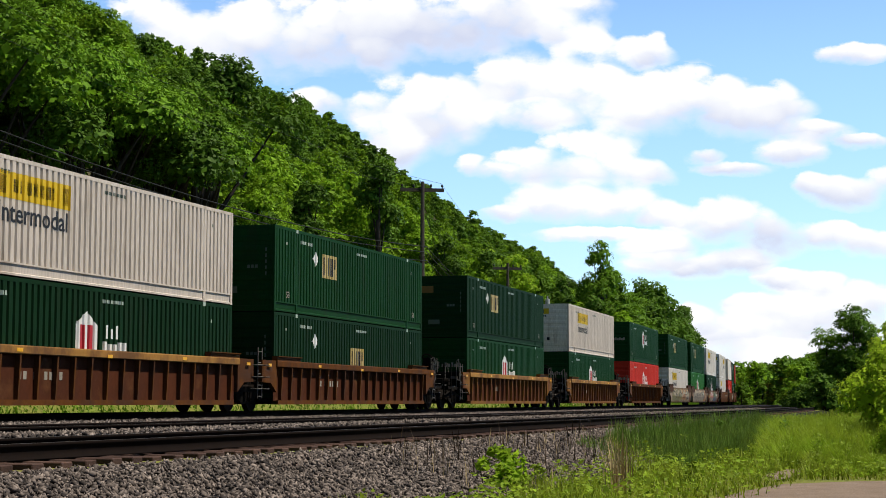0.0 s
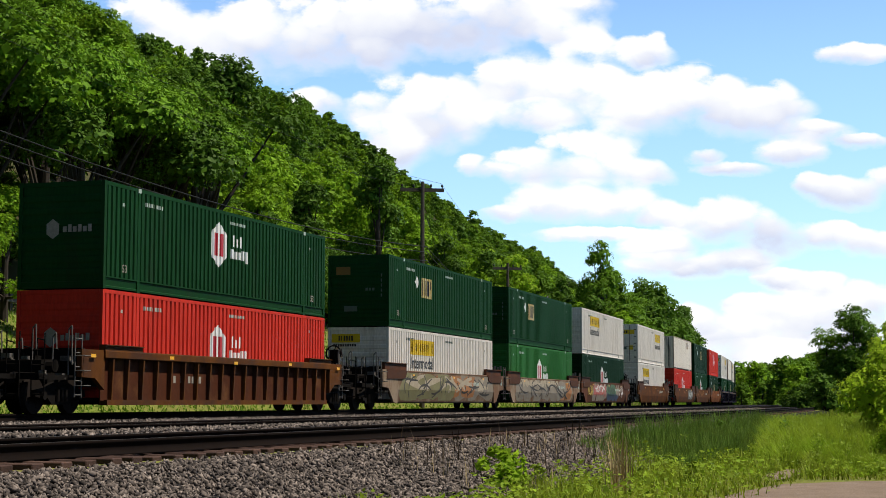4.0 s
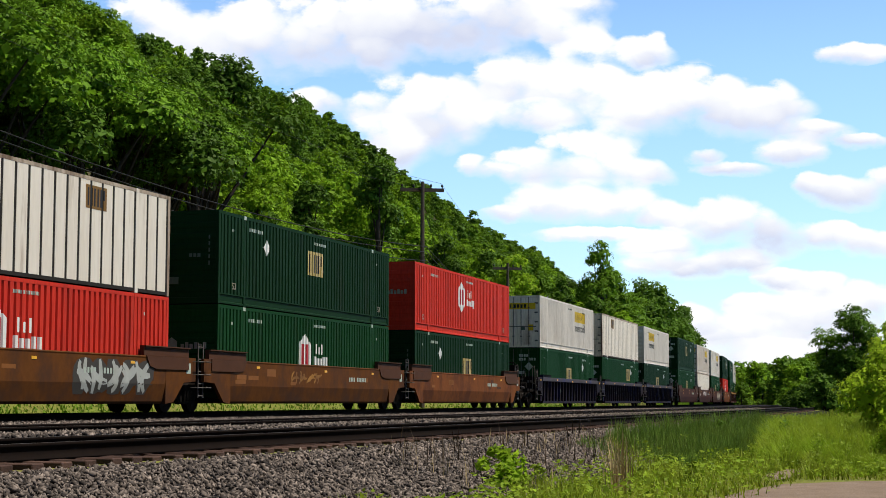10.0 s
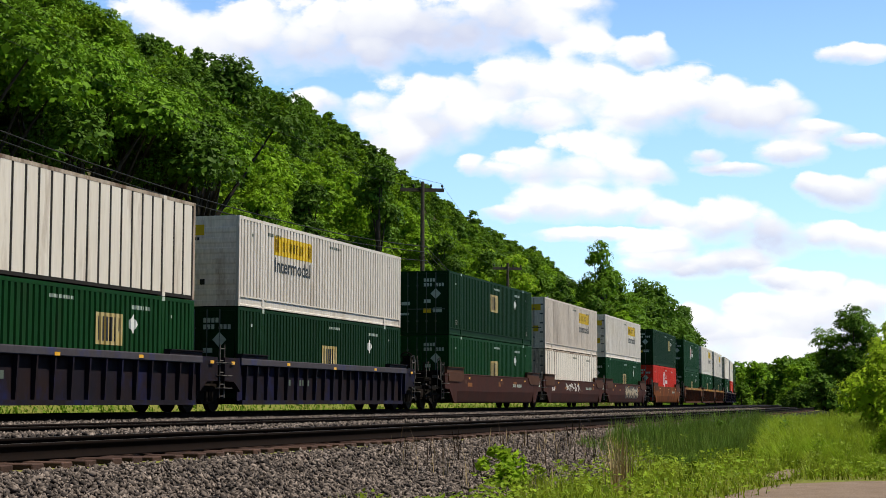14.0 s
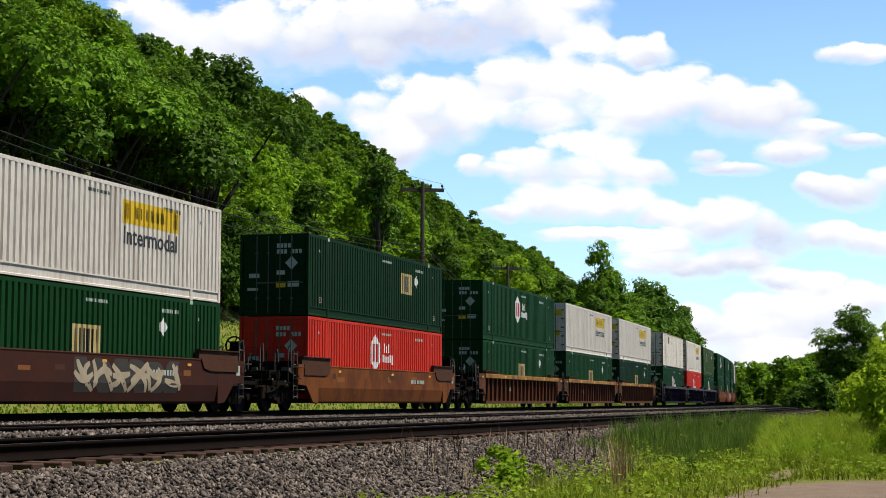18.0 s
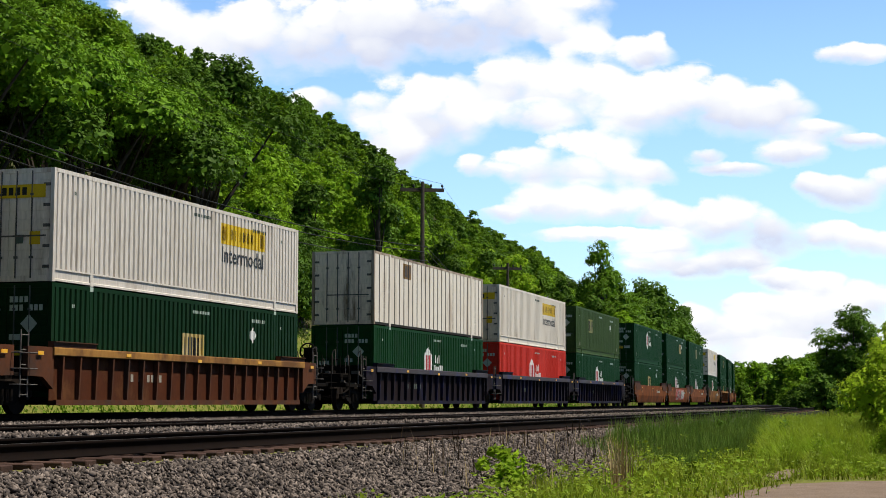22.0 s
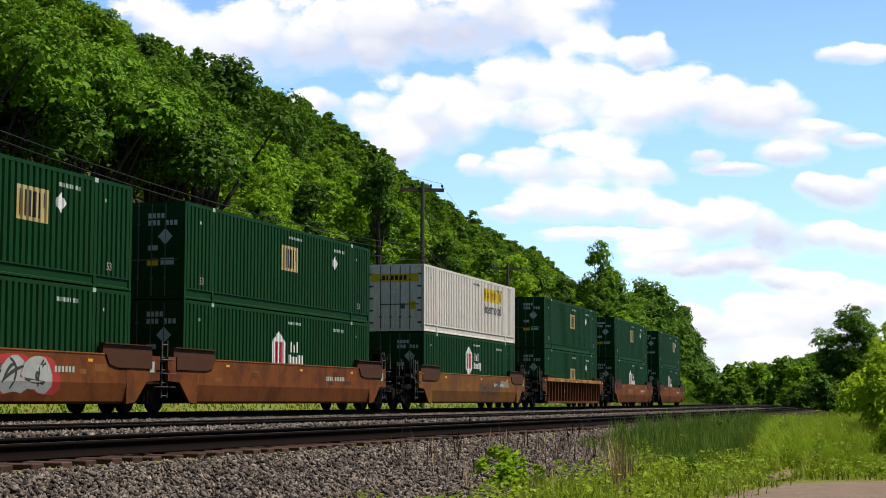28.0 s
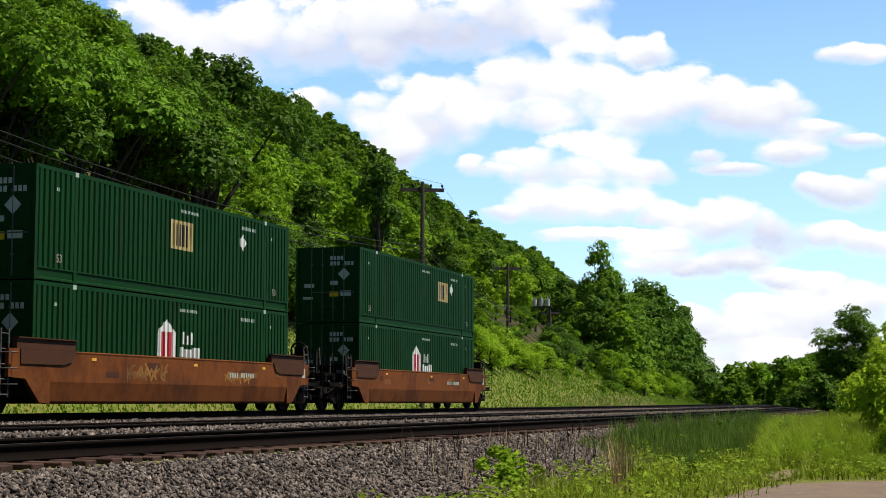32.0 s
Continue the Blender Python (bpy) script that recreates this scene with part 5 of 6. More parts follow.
# leading face of the load at t = 16 s, car style and paint, sill, front and rear reach, last of its set, upper load, lower load
ART, OPEN = 9.70, 11.15
CONSIST = [
    (-291.70, "rib", "car_brown", "sill_tan", ART, ART, False, NO, RIB, jb("nose", "warm_white"), hub("nose", "deep_green")),
    (-272.20, "rib", "car_brown", "car_brown", ART, OPEN, True, NO, RIB, emp("nose"), emp("nose", "deep_green", "emp_low")),
    (-248.90, "rib", "car_tan", "sill_tan", OPEN, OPEN, True, NO, RIB, emp("nose", "deep_green"), hub("nose")),
    (-225.70, "rib", "car_tan", "sill_tan", OPEN, OPEN, True, NO, RIB, jb("nose", "warm_white"), hub("nose")),
    (-202.40, "rib", "car_brown", "car_brown", OPEN, OPEN, True, NO, RIB, hub("nose", "green", "hub_high"), hub("nose", "red")),
    (-179.10, "slab", "car_grey", "", OPEN, ART, False, TAG_F, SLAB_TAG, emp("nose"), jb("nose")),
    (-159.60, "slab", "car_grey", "", ART, ART, False, TAG_G, SLAB_TAG, emp("nose"), hub("nose", "light_green")),
    (-140.20, "slab", "car_rust", "", ART, OPEN, True, TAG_H, SLAB_TAG, jb("nose"), hub("nose", "deep_green")),
    (-117.00, "slab", "car_brown", "", OPEN, OPEN, True, TAG_I, SLAB_TAG, jb("door"), jb("nose")),
    (-93.65, "slab", "car_brown", "", OPEN, ART, False, TAG_J, SLAB_TAG, panelled("nose"), hub("nose", "red")),
    (-74.20, "slab", "car_brown", "", ART, ART, False, TAG_K, SLAB_TAG, emp("nose", "deep_green", "emp_mid"), hub("nose")),
    (-54.60, "slab", "car_orange", "", ART, OPEN, True, NO, SLAB, hub("nose", "red", "hub_high"), emp("nose", "deep_green", "emp_low")),
    (-31.30, "rib", "car_blue", "sill_blue", OPEN, ART, False, NO, RIB_BLUE, jb("door"), emp("door", "green", "emp_low")),
    (-11.90, "rib", "car_blue", "sill_blue", ART, ART, False, NO, RIB_BLUE, panelled("door"), emp("door")),
    (7.40, "rib", "car_blue", "sill_blue", ART, OPEN, True, NO, RIB_BLUE, jb("nose"), emp("door", "deep_green", "emp_low")),
    (30.60, "slab", "car_maroon", "", OPEN, ART, False, NO, SLAB, emp("door", "deep_green", "emp_mid"), emp("door", "green", "emp_low")),
    (50.10, "slab", "car_maroon", "", ART, ART, False, TAG_Q, SLAB_TAG, jb("door", "warm_white"), panelled("door", "codes")),
    (69.50, "slab", "car_maroon", "", ART, OPEN, True, TAG_R, SLAB_TAG, jb("door", "white"), emp("door", "green", "emp_low")),
    (92.90, "slab", "car_orange", "", OPEN, OPEN, True, NO, SLAB, emp("door", "deep_green"), hub("door", "red", "hub_high")),
    (116.00, "rib", "car_rust", "sill_tan", OPEN, ART, False, NO, RIB_TAN, hub("door", "green", "hub_high"), emp("door", "green", "emp_low")),
    (135.50, "rib", "car_rust", "sill_tan", ART, ART, False, NO, RIB_TAN, jb("door"), emp("door", "green", "emp_low")),
    (154.90, "rib", "car_rust", "sill_tan", ART, OPEN, True, NO, RIB_TAN, jb("door"), emp("door", "deep_green", "emp_low")),
    (178.95, "rib", "car_blue", "sill_blue", OPEN, ART, False, NO, RIB_BLUE, panelled("door"), hub("door")),
    (198.35, "rib", "car_blue", "sill_blue", ART, ART, False, NO, RIB_BLUE, jb("door", "cream"), hub("door", "red")),
    (217.80, "rib", "car_blue", "sill_blue", ART, OPEN, True, NO, RIB_BLUE, ("olive", "rib", "door", "emp_pale codes fifty end_box", "faded olive-green ribbed container"), hub("door")),
    (241.10, "slab", "car_orange", "", OPEN, ART, False, NO, SLAB, hub("door", "green", "hub_high"), emp("door", "green", "emp_low")),
    (260.60, "slab", "car_orange", "", ART, ART, False, TAG_AA, SLAB_TAG, emp("door"), hub("door")),
    (280.00, "slab", "car_orange", "", ART, OPEN, True, NO, SLAB, emp("door", "green", "emp_mid"), hub("door")),
    (303.20, "slab", "car_tan", "", OPEN, OPEN, True, TAG_AC, SLAB_TAG, jb("door"), hub("door", "green", "hub_high")),
    (326.40, "rib", "car_brown", "sill_tan", OPEN, OPEN, True, NO, RIB, emp("door", "green", "emp_mid"), emp("door", "green", "emp_low")),
    (349.65, "slab", "car_orange", "", OPEN, OPEN, True, TAG_AE, SLAB_TAG, emp("door", "green", "emp_mid"), hub("door")),
    (372.90, "slab", "car_orange", "", OPEN, OPEN, True, NO, SLAB, emp("door"), hub("door")),
]
LOW_Z, MID_Z = 0.40, 3.305
ROLLING = []


def build_train():
    made = {}

    def loaded(spec):
        # the first of its kind is built, the rest are copies
        if spec not in made:
            made[spec] = container(spec)
            return made[spec]
        return copy_thing(made[spec], Matrix.Identity(4))

    for s_front, style, paint_name, sill, front, rear, last, tags, label, upper, lower in CONSIST:
        s0 = s_front + LEN / 2
        ROLLING.append((well_car((style, paint_name, sill, front, rear, last, tags, label)), s0, 0.0))
        ROLLING.append((loaded(lower), s0, LOW_Z))
        ROLLING.append((loaded(upper), s0, MID_Z))


build_train()

# ---------------------------------------------------------------- leaves, trees and shrubs


def line_np(s, n, z):
    a = BEND * s
    al = np.sin(a) / BEND + n * np.sin(a)
    le = (1 - np.cos(a)) / BEND - n * np.cos(a)
    c, d = math.cos(TRACK_TURN), math.sin(TRACK_TURN)
    return np.stack([-ROAD_GAP * c + al * d - le * c, ROAD_GAP * d + al * c + le * d, z], axis=1)


def leaf_quads(r, centres, outward, size, bigger=1.0):
    """A bent pair of small faces at each centre, facing roughly outward."""
    n = len(centres)
    nor = outward * 1.1 + r.normal(0, 0.42, (n, 3)) + np.array([0, 0, 0.30])
    nor /= np.linalg.norm(nor, axis=1)[:, None]
    ref = r.normal(0, 1, (n, 3))
    a = np.cross(nor, ref)
    a /= np.linalg.norm(a, axis=1)[:, None] + 1e-9
    b = np.cross(nor, a)
    w = (size * r.uniform(0.6, 1.3, n))[:, None] * bigger
    h = w * r.uniform(0.45, 0.8, n)[:, None]
    p0, p1 = centres - a * w, centres + a * w
    q0, q1 = centres + b * h - nor * w * 0.25, centres - b * h - nor * w * 0.25
    return np.stack([p0, q1, p1, q0], axis=1).reshape(-1, 3)


def crown_points(r, lobes, count):
    """Points near the skin of several lobes: centre, radii."""
    vol = np.array([l[3] * l[4] for l in lobes])
    pick = r.choice(len(lobes), count, p=vol / vol.sum())
    L = np.array(lobes)[pick]

    def ways(k, low):
        d = r.normal(0, 1, (k, 3))
        d /= np.linalg.norm(d, axis=1)[:, None]
        d[:, 2] = np.where(d[:, 2] < low, -d[:, 2], d[:, 2])
        return d

    # each lobe carries tufts on its skin, and the leaves cap the tufts
    per = 14
    tuft_way = ways(len(lobes) * per, -0.45).reshape(len(lobes), per, 3)
    tuft_size = r.uniform(0.17, 0.37, (len(lobes), per))
    t = r.integers(0, per, count)
    tw, ts = tuft_way[pick, t], tuft_size[pick, t]
    radii = np.stack([L[:, 3], L[:, 3], L[:, 4]], axis=1)
    d = ways(count, -0.25)
    rad = r.uniform(0.55, 1.05, count) ** 0.6
    pts = L[:, :3] + tw * radii * 0.80 + d * radii * (ts * rad)[:, None]
    inner = r.random(count) < 0.26
    pts = np.where(inner[:, None], L[:, :3] + d * radii * r.uniform(0.3, 0.85, count)[:, None], pts)
    out = d + 0.5 * tw
    return pts, out / np.linalg.norm(out, axis=1)[:, None], np.where(inner, 2.0, 1.0)[:, None]


def tree_meshes(seed, high, spread, leaves, size, clear=0.15):
    r = np.random.default_rng(seed)
    lobes = []
    k = r.integers(6, 10)
    for i in range(k):
        a = r.uniform(0, 2 * math.pi)
        f = (i + 0.5) / k
        z = high * (clear + (0.87 - clear) * f)
        reach = spread * (1.0 - 0.72 * f) * r.uniform(0.4, 1.0)
        rr = spread * r.uniform(0.36, 0.58) * (1.1 - 0.35 * f)
        lobes.append((reach * math.cos(a), reach * math.sin(a), z, rr, rr * r.uniform(0.7, 0.95)))
    lobes.append((0, 0, high * 0.84, spread * 0.42, high * 0.15))
    pts, d, bigger = crown_points(r, lobes, leaves)
    crown = quads_mesh("crown", leaf_quads(r, pts, d, size, bigger))
    sh = Shape()
    base = spread * 0.055 + (0.05 if high > 2 else 0.0)
    top = Vector((r.uniform(-0.4, 0.4), r.uniform(-0.4, 0.4), high * 0.55))
    sh.rod((0, 0, -0.8), tuple(top * 0.5), base * 1.3, base * 0.9, 8)
    sh.rod(tuple(top * 0.5), tuple(top), base * 0.9, base * 0.6, 8)
    for l in lobes:
        p = Vector(l[:3])
        s0 = top * min(0.95, max(0.35, p.z / high * 0.8))
        sh.rod(tuple(s0), tuple(p), base * 0.45, base * 0.12, 5)
    return sh.mesh("trunk"), crown


TREES = {}


def tree_kit(kind):
    """Sets of trunk and crown meshes: near, far and shrub sizes."""
    if kind not in TREES:
        spec = {"front": (5, 10.5, 3.9, 13000, 0.085), "near": (6, 10.5, 3.9, 6500, 0.125), "far": (6, 10.5, 3.9, 2600, 0.19), "slope": (6, 10.0, 4.3, 800, 0.36), "shrub": (4, 3.0, 1.9, 1500, 0.10), "wood": (4, 12.0, 4.6, 2400, 0.25), "bank": (3, 3.4, 2.3, 6500, 0.055), "canopy": (4, 12.5, 4.7, 10500, 0.10), "weed": (4, 0.85, 0.42, 190, 0.05)}[kind]
        n, h, w, leaves, size = spec
        TREES[kind] = [tree_meshes(100 * len(kind) + 7 * i + ord(kind[0]), h * (0.85 + 0.06 * i), w * (0.9 + 0.05 * i), leaves, size, 0.58 if kind == "canopy" else 0.15) for i in range(n)]
    return TREES[kind]


def plant(kind, name, label, category, p, size, leaf_mat, i, group="", squash=1.0, lean=0.0):
    trunk, crown = tree_kit(kind)[i % len(tree_kit(kind))]
    t = thing(name, label, category, group)
    t.matrix_basis = Matrix.LocRotScale(Vector(p), Euler((lean, 0, (i * 2.399) % 6.283)), (size, size, size * squash))
    part("trunk", trunk, "bark", t)
    part("crown", crown, leaf_mat, t)
    return t


def joined_crowns(name, label, mat, kind, places):
    """Far trees that nobody could count, as one mesh: (place, size, squash, number)."""
    out = []
    for p, size, squash, i in places:
        me = tree_kit(kind)[i % len(tree_kit(kind))][1]
        v = np.empty(len(me.vertices) * 3, dtype=np.float32)
        me.vertices.foreach_get("co", v)
        v = v.reshape(-1, 3)
        a = i * 2.399
        c, d = math.cos(a), math.sin(a)
        v = np.stack([v[:, 0] * c - v[:, 1] * d, v[:, 0] * d + v[:, 1] * c, v[:, 2] * squash], axis=1) * size + np.array(p)
        out.append(v)
    me = quads_mesh(name, np.concatenate(out))
    me.materials[0] = M[mat]
    return tagged(new(name, me), label, "woods", kind="stuff")


TONES = {"leaf_bright": "bright yellow-green leafy tree on the hillside", "leaf_light": "light green leafy tree on the hillside", "leaf_dark": "dark green leafy tree on the hillside", "leaf_mid": "full green leafy tree on the hillside"}


def build_hill():
    r = random.Random(5)
    i = 0
    n = -9.6
    rest = {k: [] for k in TONES}
    nearer = {k: [] for k in TONES}
    while n > -54:
        s = 9 + r.uniform(0, 5)
        while s < (345 if n > -20 else 430):
            ss, nn = s + r.uniform(-1.6, 1.6), n + r.uniform(-1.6, 1.6)
            grow = min(0.95, 0.52 + (-nn - 9) / 26)
            far = recede(ss, nn)
            tone = r.random()
            mat = "leaf_light" if tone < 0.26 else "leaf_dark" if tone > 0.72 else "leaf_mid"
            size, squash = grow * r.uniform(0.80, 1.15), r.uniform(0.85, 1.15)
            at = on_ground(ss, nn)
            if (30 < ss < 77 and nn > -18) or (47 < ss < 100 and nn > -13.4) or (128 < ss < 208 and nn > -19.5 and 0.030 < at.x / max(at.y, 1) < 0.068):
                i, s = i + 1, s + r.uniform(4.6, 6.4)
                continue
            if 70 < ss < 170 and nn > -24 and tone < 0.85:
                mat = "leaf_light" if tone > 0.16 else "leaf_bright"
            low = 92 < ss < 196 and nn > -17 - 4 * (ss > 176)
            if low:
                size *= 0.42
            if n < -20 and r.random() > far / 2.4:
                s += 1.6
                continue
            if ss > 150 or nn < -46 or far > 1.9:
                (rest if far > 2.3 else nearer)[mat].append((on_ground(ss, nn, -0.3), size, squash, i))
            else:
                plant("front" if ss < 80 else "near", "tree", TONES[mat], "tree", on_ground(ss, nn, -0.3), size, mat, i, "trees of the hillside", squash)
            i += 1
            s += r.uniform(4.6, 6.4) * (1.0 if ss < 150 or n < -20 else 1.25) / far
        n -= 4.6 if n > -20 else 2.7
    # woods on the steep face behind the grassy bank
    for k in range(520):
        ss, nn = 86 + 230 * r.random(), -18.6 - 9.0 * r.random()
        (nearer if recede(ss, nn) < 1.5 else rest)[r.choice(("leaf_light", "leaf_bright", "leaf_mid") if nn > -22 and ss < 180 else ("leaf_mid", "leaf_dark", "leaf_mid", "leaf_light"))].append((on_ground(ss, nn, -0.4), 0.55 + 0.4 * r.random(), r.uniform(0.9, 1.15), i))
        i += 1
    # tall trees close to the line where it swings out of sight
    s = 196.0
    while s < 820:
        nn = (-8.6 if s < 260 else -7.0) - 4.0 * r.random()
        k = 0.70 + 0.62 * min(1, max(0, (s - 170) / 60)) * r.uniform(0.75, 1.08)
        nearer["leaf_dark" if s > 222 else "leaf_light" if r.random() < 0.4 else "leaf_mid"].append((line(s, nn, ground_z(s, nn) - 1.2), k, 1.0, i))
        i += 1
        s += r.uniform(2.6, 4.4) * max(1.0, s / 300)
    for ps, pn, pk in ((211, -14.0, 1.02), (212.5, -13.2, 0.80), (216, -12.5, 1.0), (224, -12.0, 1.15), (233, -11.5, 1.25), (243, -10.5, 1.2), (205, -13.5, 1.0), (300, -8.4, 1.3), (318, -8.4, 1.32), (342, -8.3, 1.3)):
        plant("near", "tree", "tall green tree standing over the bend of the line", "tree", line(ps, pn, ground_z(ps, pn) - 0.5), pk, "leaf_dark" if ps > 280 else "leaf_mid", i, "trees of the hillside", 1.52 if pk in (1.02, 0.80) else 1.08)
        i += 1
    # woods closing the view where the line bends out of sight
    for k in range(80):
        s, nn = 430 + 6.0 * k + r.uniform(-3, 3), 22 + 22 * r.random()
        rest["leaf_mid" if r.random() < 0.7 else "leaf_dark"].append((line(s, nn, GROUND - 1.5), 1.25 + 0.4 * r.random(), 1.0, i))
        i += 1
    # the hill goes on round the back; woods there are unseen, added to block low sky
    s = -84.0
    while s < 6:
        for nn in (-11, -19, -28, -38):
            rest["leaf_mid"].append((line(s + r.uniform(-2, 2), nn + r.uniform(-2, 2), ground_z(s, nn) - 0.4), 0.95, 1.0, i))
            i += 1
        s += 7.5
    for k in range(90):
        s, nn = -85 + 200 * r.random(), 50 + 22 * r.random()
        p = line(s, nn, GROUND - 1.0)
        if p.x > 0.32 * p.y + 9:
            rest["leaf_mid"].append((p, 1.35 + 0.3 * r.random(), 1.05, i))
            i += 1
    # ring of unseen trees behind the camera, added to darken the container ends
    for k in range(64):
        a = math.pi * (1.02 + 0.96 * (k % 32) / 31)
        d = (27 if k < 32 else 36) + 5 * r.random()
        rest["leaf_mid" if k % 3 else "leaf_dark"].append((Vector((d * 1.25 * math.cos(a) + 6, d * math.sin(a) - 4, GROUND - 0.8)), 1.15 + 0.3 * r.random(), 1.0, i))
        i += 1
    for mat, places in rest.items():
        joined_crowns("far_hill_woods", TONES[mat].replace("tree on", "woods covering"), mat, "slope", places)
    for mat, places in nearer.items():
        joined_crowns("lineside_woods", TONES[mat].replace("tree on the hillside", "woods along the bend of the line"), mat, "far", places)


build_hill()


def view_place(x, y_ahead, z=GROUND):
    """A place y_ahead metres in front of the camera and x metres to its side."""
    return Vector((x, y_ahead, z))


def build_woods():
    r = random.Random(9)
    # woods beyond the meadow on the outer side of the bend
    for i in range(70):
        f = (i % 35) / 34
        ya = (330 if i < 35 else 300) - 110 * f + r.uniform(-20, 20)
        x = ya * (0.170 + 0.125 * f + r.uniform(-0.008, 0.008))
        h = (0.86 + 0.18 * r.random()) * (1.0 if i < 35 else 0.62)
        plant("wood", "tree", "broad green tree at the edge of the far woods", "tree", view_place(x, ya, GROUND - (2.6 if i < 35 else 2.4)), h, "leaf_mid" if r.random() < 0.7 else "leaf_light", i, "trees of the far woods")
    for i, (x, ya, h) in enumerate(((35.2, 152, 0.80), (37.2, 150, 0.90), (36.2, 149, 0.80), (39.6, 158, 0.74), (43.5, 160, 0.62), (46, 150, 0.52), (38.6, 152, 0.80), (40.8, 151, 0.66), (34.4, 150, 0.58), (42.2, 156, 0.70), (37.6, 147, 0.56))):
        plant("front", "tree", "tall dark green tree beyond the meadow", "tree", view_place(x, ya, GROUND - 1.6), h * 1.16, "leaf_dark" if i % 2 else "leaf_mid", i + 3, "dark trees beyond the meadow")
    for i in range(16):
        ya = 150 + r.uniform(-12, 12)
        plant("shrub", "shrub", "green shrub under the trees beyond the meadow", "shrub", view_place(ya * (0.212 + 0.006 * i), ya, GROUND - 0.2), r.uniform(0.9, 1.5), r.choice(("leaf_mid", "leaf_dark")), i, "shrubs beyond the meadow")
    for i, (x, ya, h) in enumerate(((13.1, 46, 1.15), (11.85, 41, 0.92), (15.9, 52, 1.4), (10.85, 37.5, 0.58), (19.0, 60, 1.5), (12.6, 43.5, 1.0))):
        plant("bank", "shrub", "light green leafy shrub beside the lane", "shrub", view_place(x, ya, GROUND - 0.1), h, "leaf_shrub", i, "shrubs beside the lane", 1.15)


build_woods()


def build_bank():
    """Shrubs at the foot of the hill behind the track."""
    r = random.Random(21)
    for i in range(60):
        s = 30 + i * 4.9 + r.uniform(-1.5, 1.5)
        n = -8.4 - abs(r.gauss(0, 1.0))
        if 44 < s < 196:
            continue
        plant("shrub", "shrub", "leafy green shrub at the foot of the hill", "shrub", line(s, n, ground_z(s, n) - 0.1), r.uniform(0.5, 1.1), r.choice(("leaf_light", "leaf_mid", "leaf_mid", "leaf_dark")), i, "shrubs at the foot of the hill")


build_bank()


def build_thicket():
    """Tall trees overhang the bank and leave a dark hollow under them; farther on, underwood along its upper edge."""
    r = random.Random(33)
    s = 30.0
    i = 0
    while s < 77:
        n = -12.6 - 0.9 * r.random()
        plant("canopy", "tree", "tall tree with clear stem and overhanging crown", "tree", line(s, n, ground_z(s, n) - 0.3), r.uniform(0.95, 1.08), "leaf_mid" if i % 3 else "leaf_dark", i, "overhanging trees above the bank")
        s += r.uniform(2.6, 3.4)
        i += 1
    for k, (hs, hn, size) in enumerate(((54.2, -11.4, 0.60), (51.5, -10.8, 0.56), (48.0, -11.0, 0.66))):
        plant("front", "tree", "young light green tree at the edge of the dark hollow", "tree", line(hs, hn, ground_z(hs, hn) - 0.2), size, "leaf_light", k, "young trees on the bank")
    for k in range(20):
        us, un = 44 + 32 * r.random(), -14.4 - 2.8 * r.random()
        plant("bank", "shrub", "dark leafy underwood in the shade of the trees", "shrub", line(us, un, ground_z(us, un) - 0.3), r.uniform(0.55, 0.85), "leaf_dark", k, "underwood above the bank")
    s = 77.0
    while s < 102:
        n = (-12.5, -14.2)[i % 2] - 0.9 * r.random()
        plant("bank", "shrub", "dark leafy underwood above the grassy bank", "shrub", line(s, n, ground_z(s, n) - 0.3), r.uniform(0.9, 1.4), "leaf_dark" if i % 3 else "leaf_light", i, "underwood above the bank", 1.2)
        s += r.uniform(0.9, 1.4)
        i += 1


build_thicket()


def build_bright_bushes():
    """The bank behind the track: one broad bright thicket, a grassy gap, dark bushes, then light ones down to the ballast."""
    r = random.Random(8)

    def bush(s, n, size, mat, label, i):
        plant("bank", "shrub", label, "shrub", line(s, n, ground_z(s, n) - 0.2), size, mat, i, "bushes on the bank", 0.95)

    for i in range(13):
        bush(114 + 26 * r.random(), -9.2 - 1.9 * r.random(), r.uniform(0.75, 1.05), "leaf_bright" if i % 4 else "leaf_light", "bright green bush in a broad thicket on the bank", i)
    for i in range(22):
        bush(148 + 50 * r.random(), -11.0 - 4.5 * r.random(), r.uniform(0.6, 1.0), "leaf_dark" if i % 3 else "leaf_mid", "dark green bush above the grassy bank", i)
    for i in range(26):
        s = 182 + 84 * r.random()
        bush(s, -6.6 - 3.2 * r.random(), r.uniform(0.8, 1.35), "leaf_light" if i % 3 else "leaf_bright", "light green bush reaching down to the ballast", i)
    for i in range(26):
        bush(132 + 56 * r.random(), -14.5 - 5.2 * r.random(), r.uniform(0.4, 0.62), "leaf_mid" if i % 2 else "leaf_light", "low green bush on the upper slope", i)
    for i in range(8):
        bush(160 + 20 * r.random(), -7.0 - 1.4 * r.random(), r.uniform(0.2, 0.4), "leaf_mid", "low green scrub on the grassy bank", i)
    for i in range(10):
        bush(100 + 12 * r.random(), -9.5 - 3.5 * r.random(), r.uniform(0.5, 0.9), "leaf_mid" if i % 2 else "leaf_light", "leafy green bush on the bank", i)


build_bright_bushes()

# ---------------------------------------------------------------- poles and wires


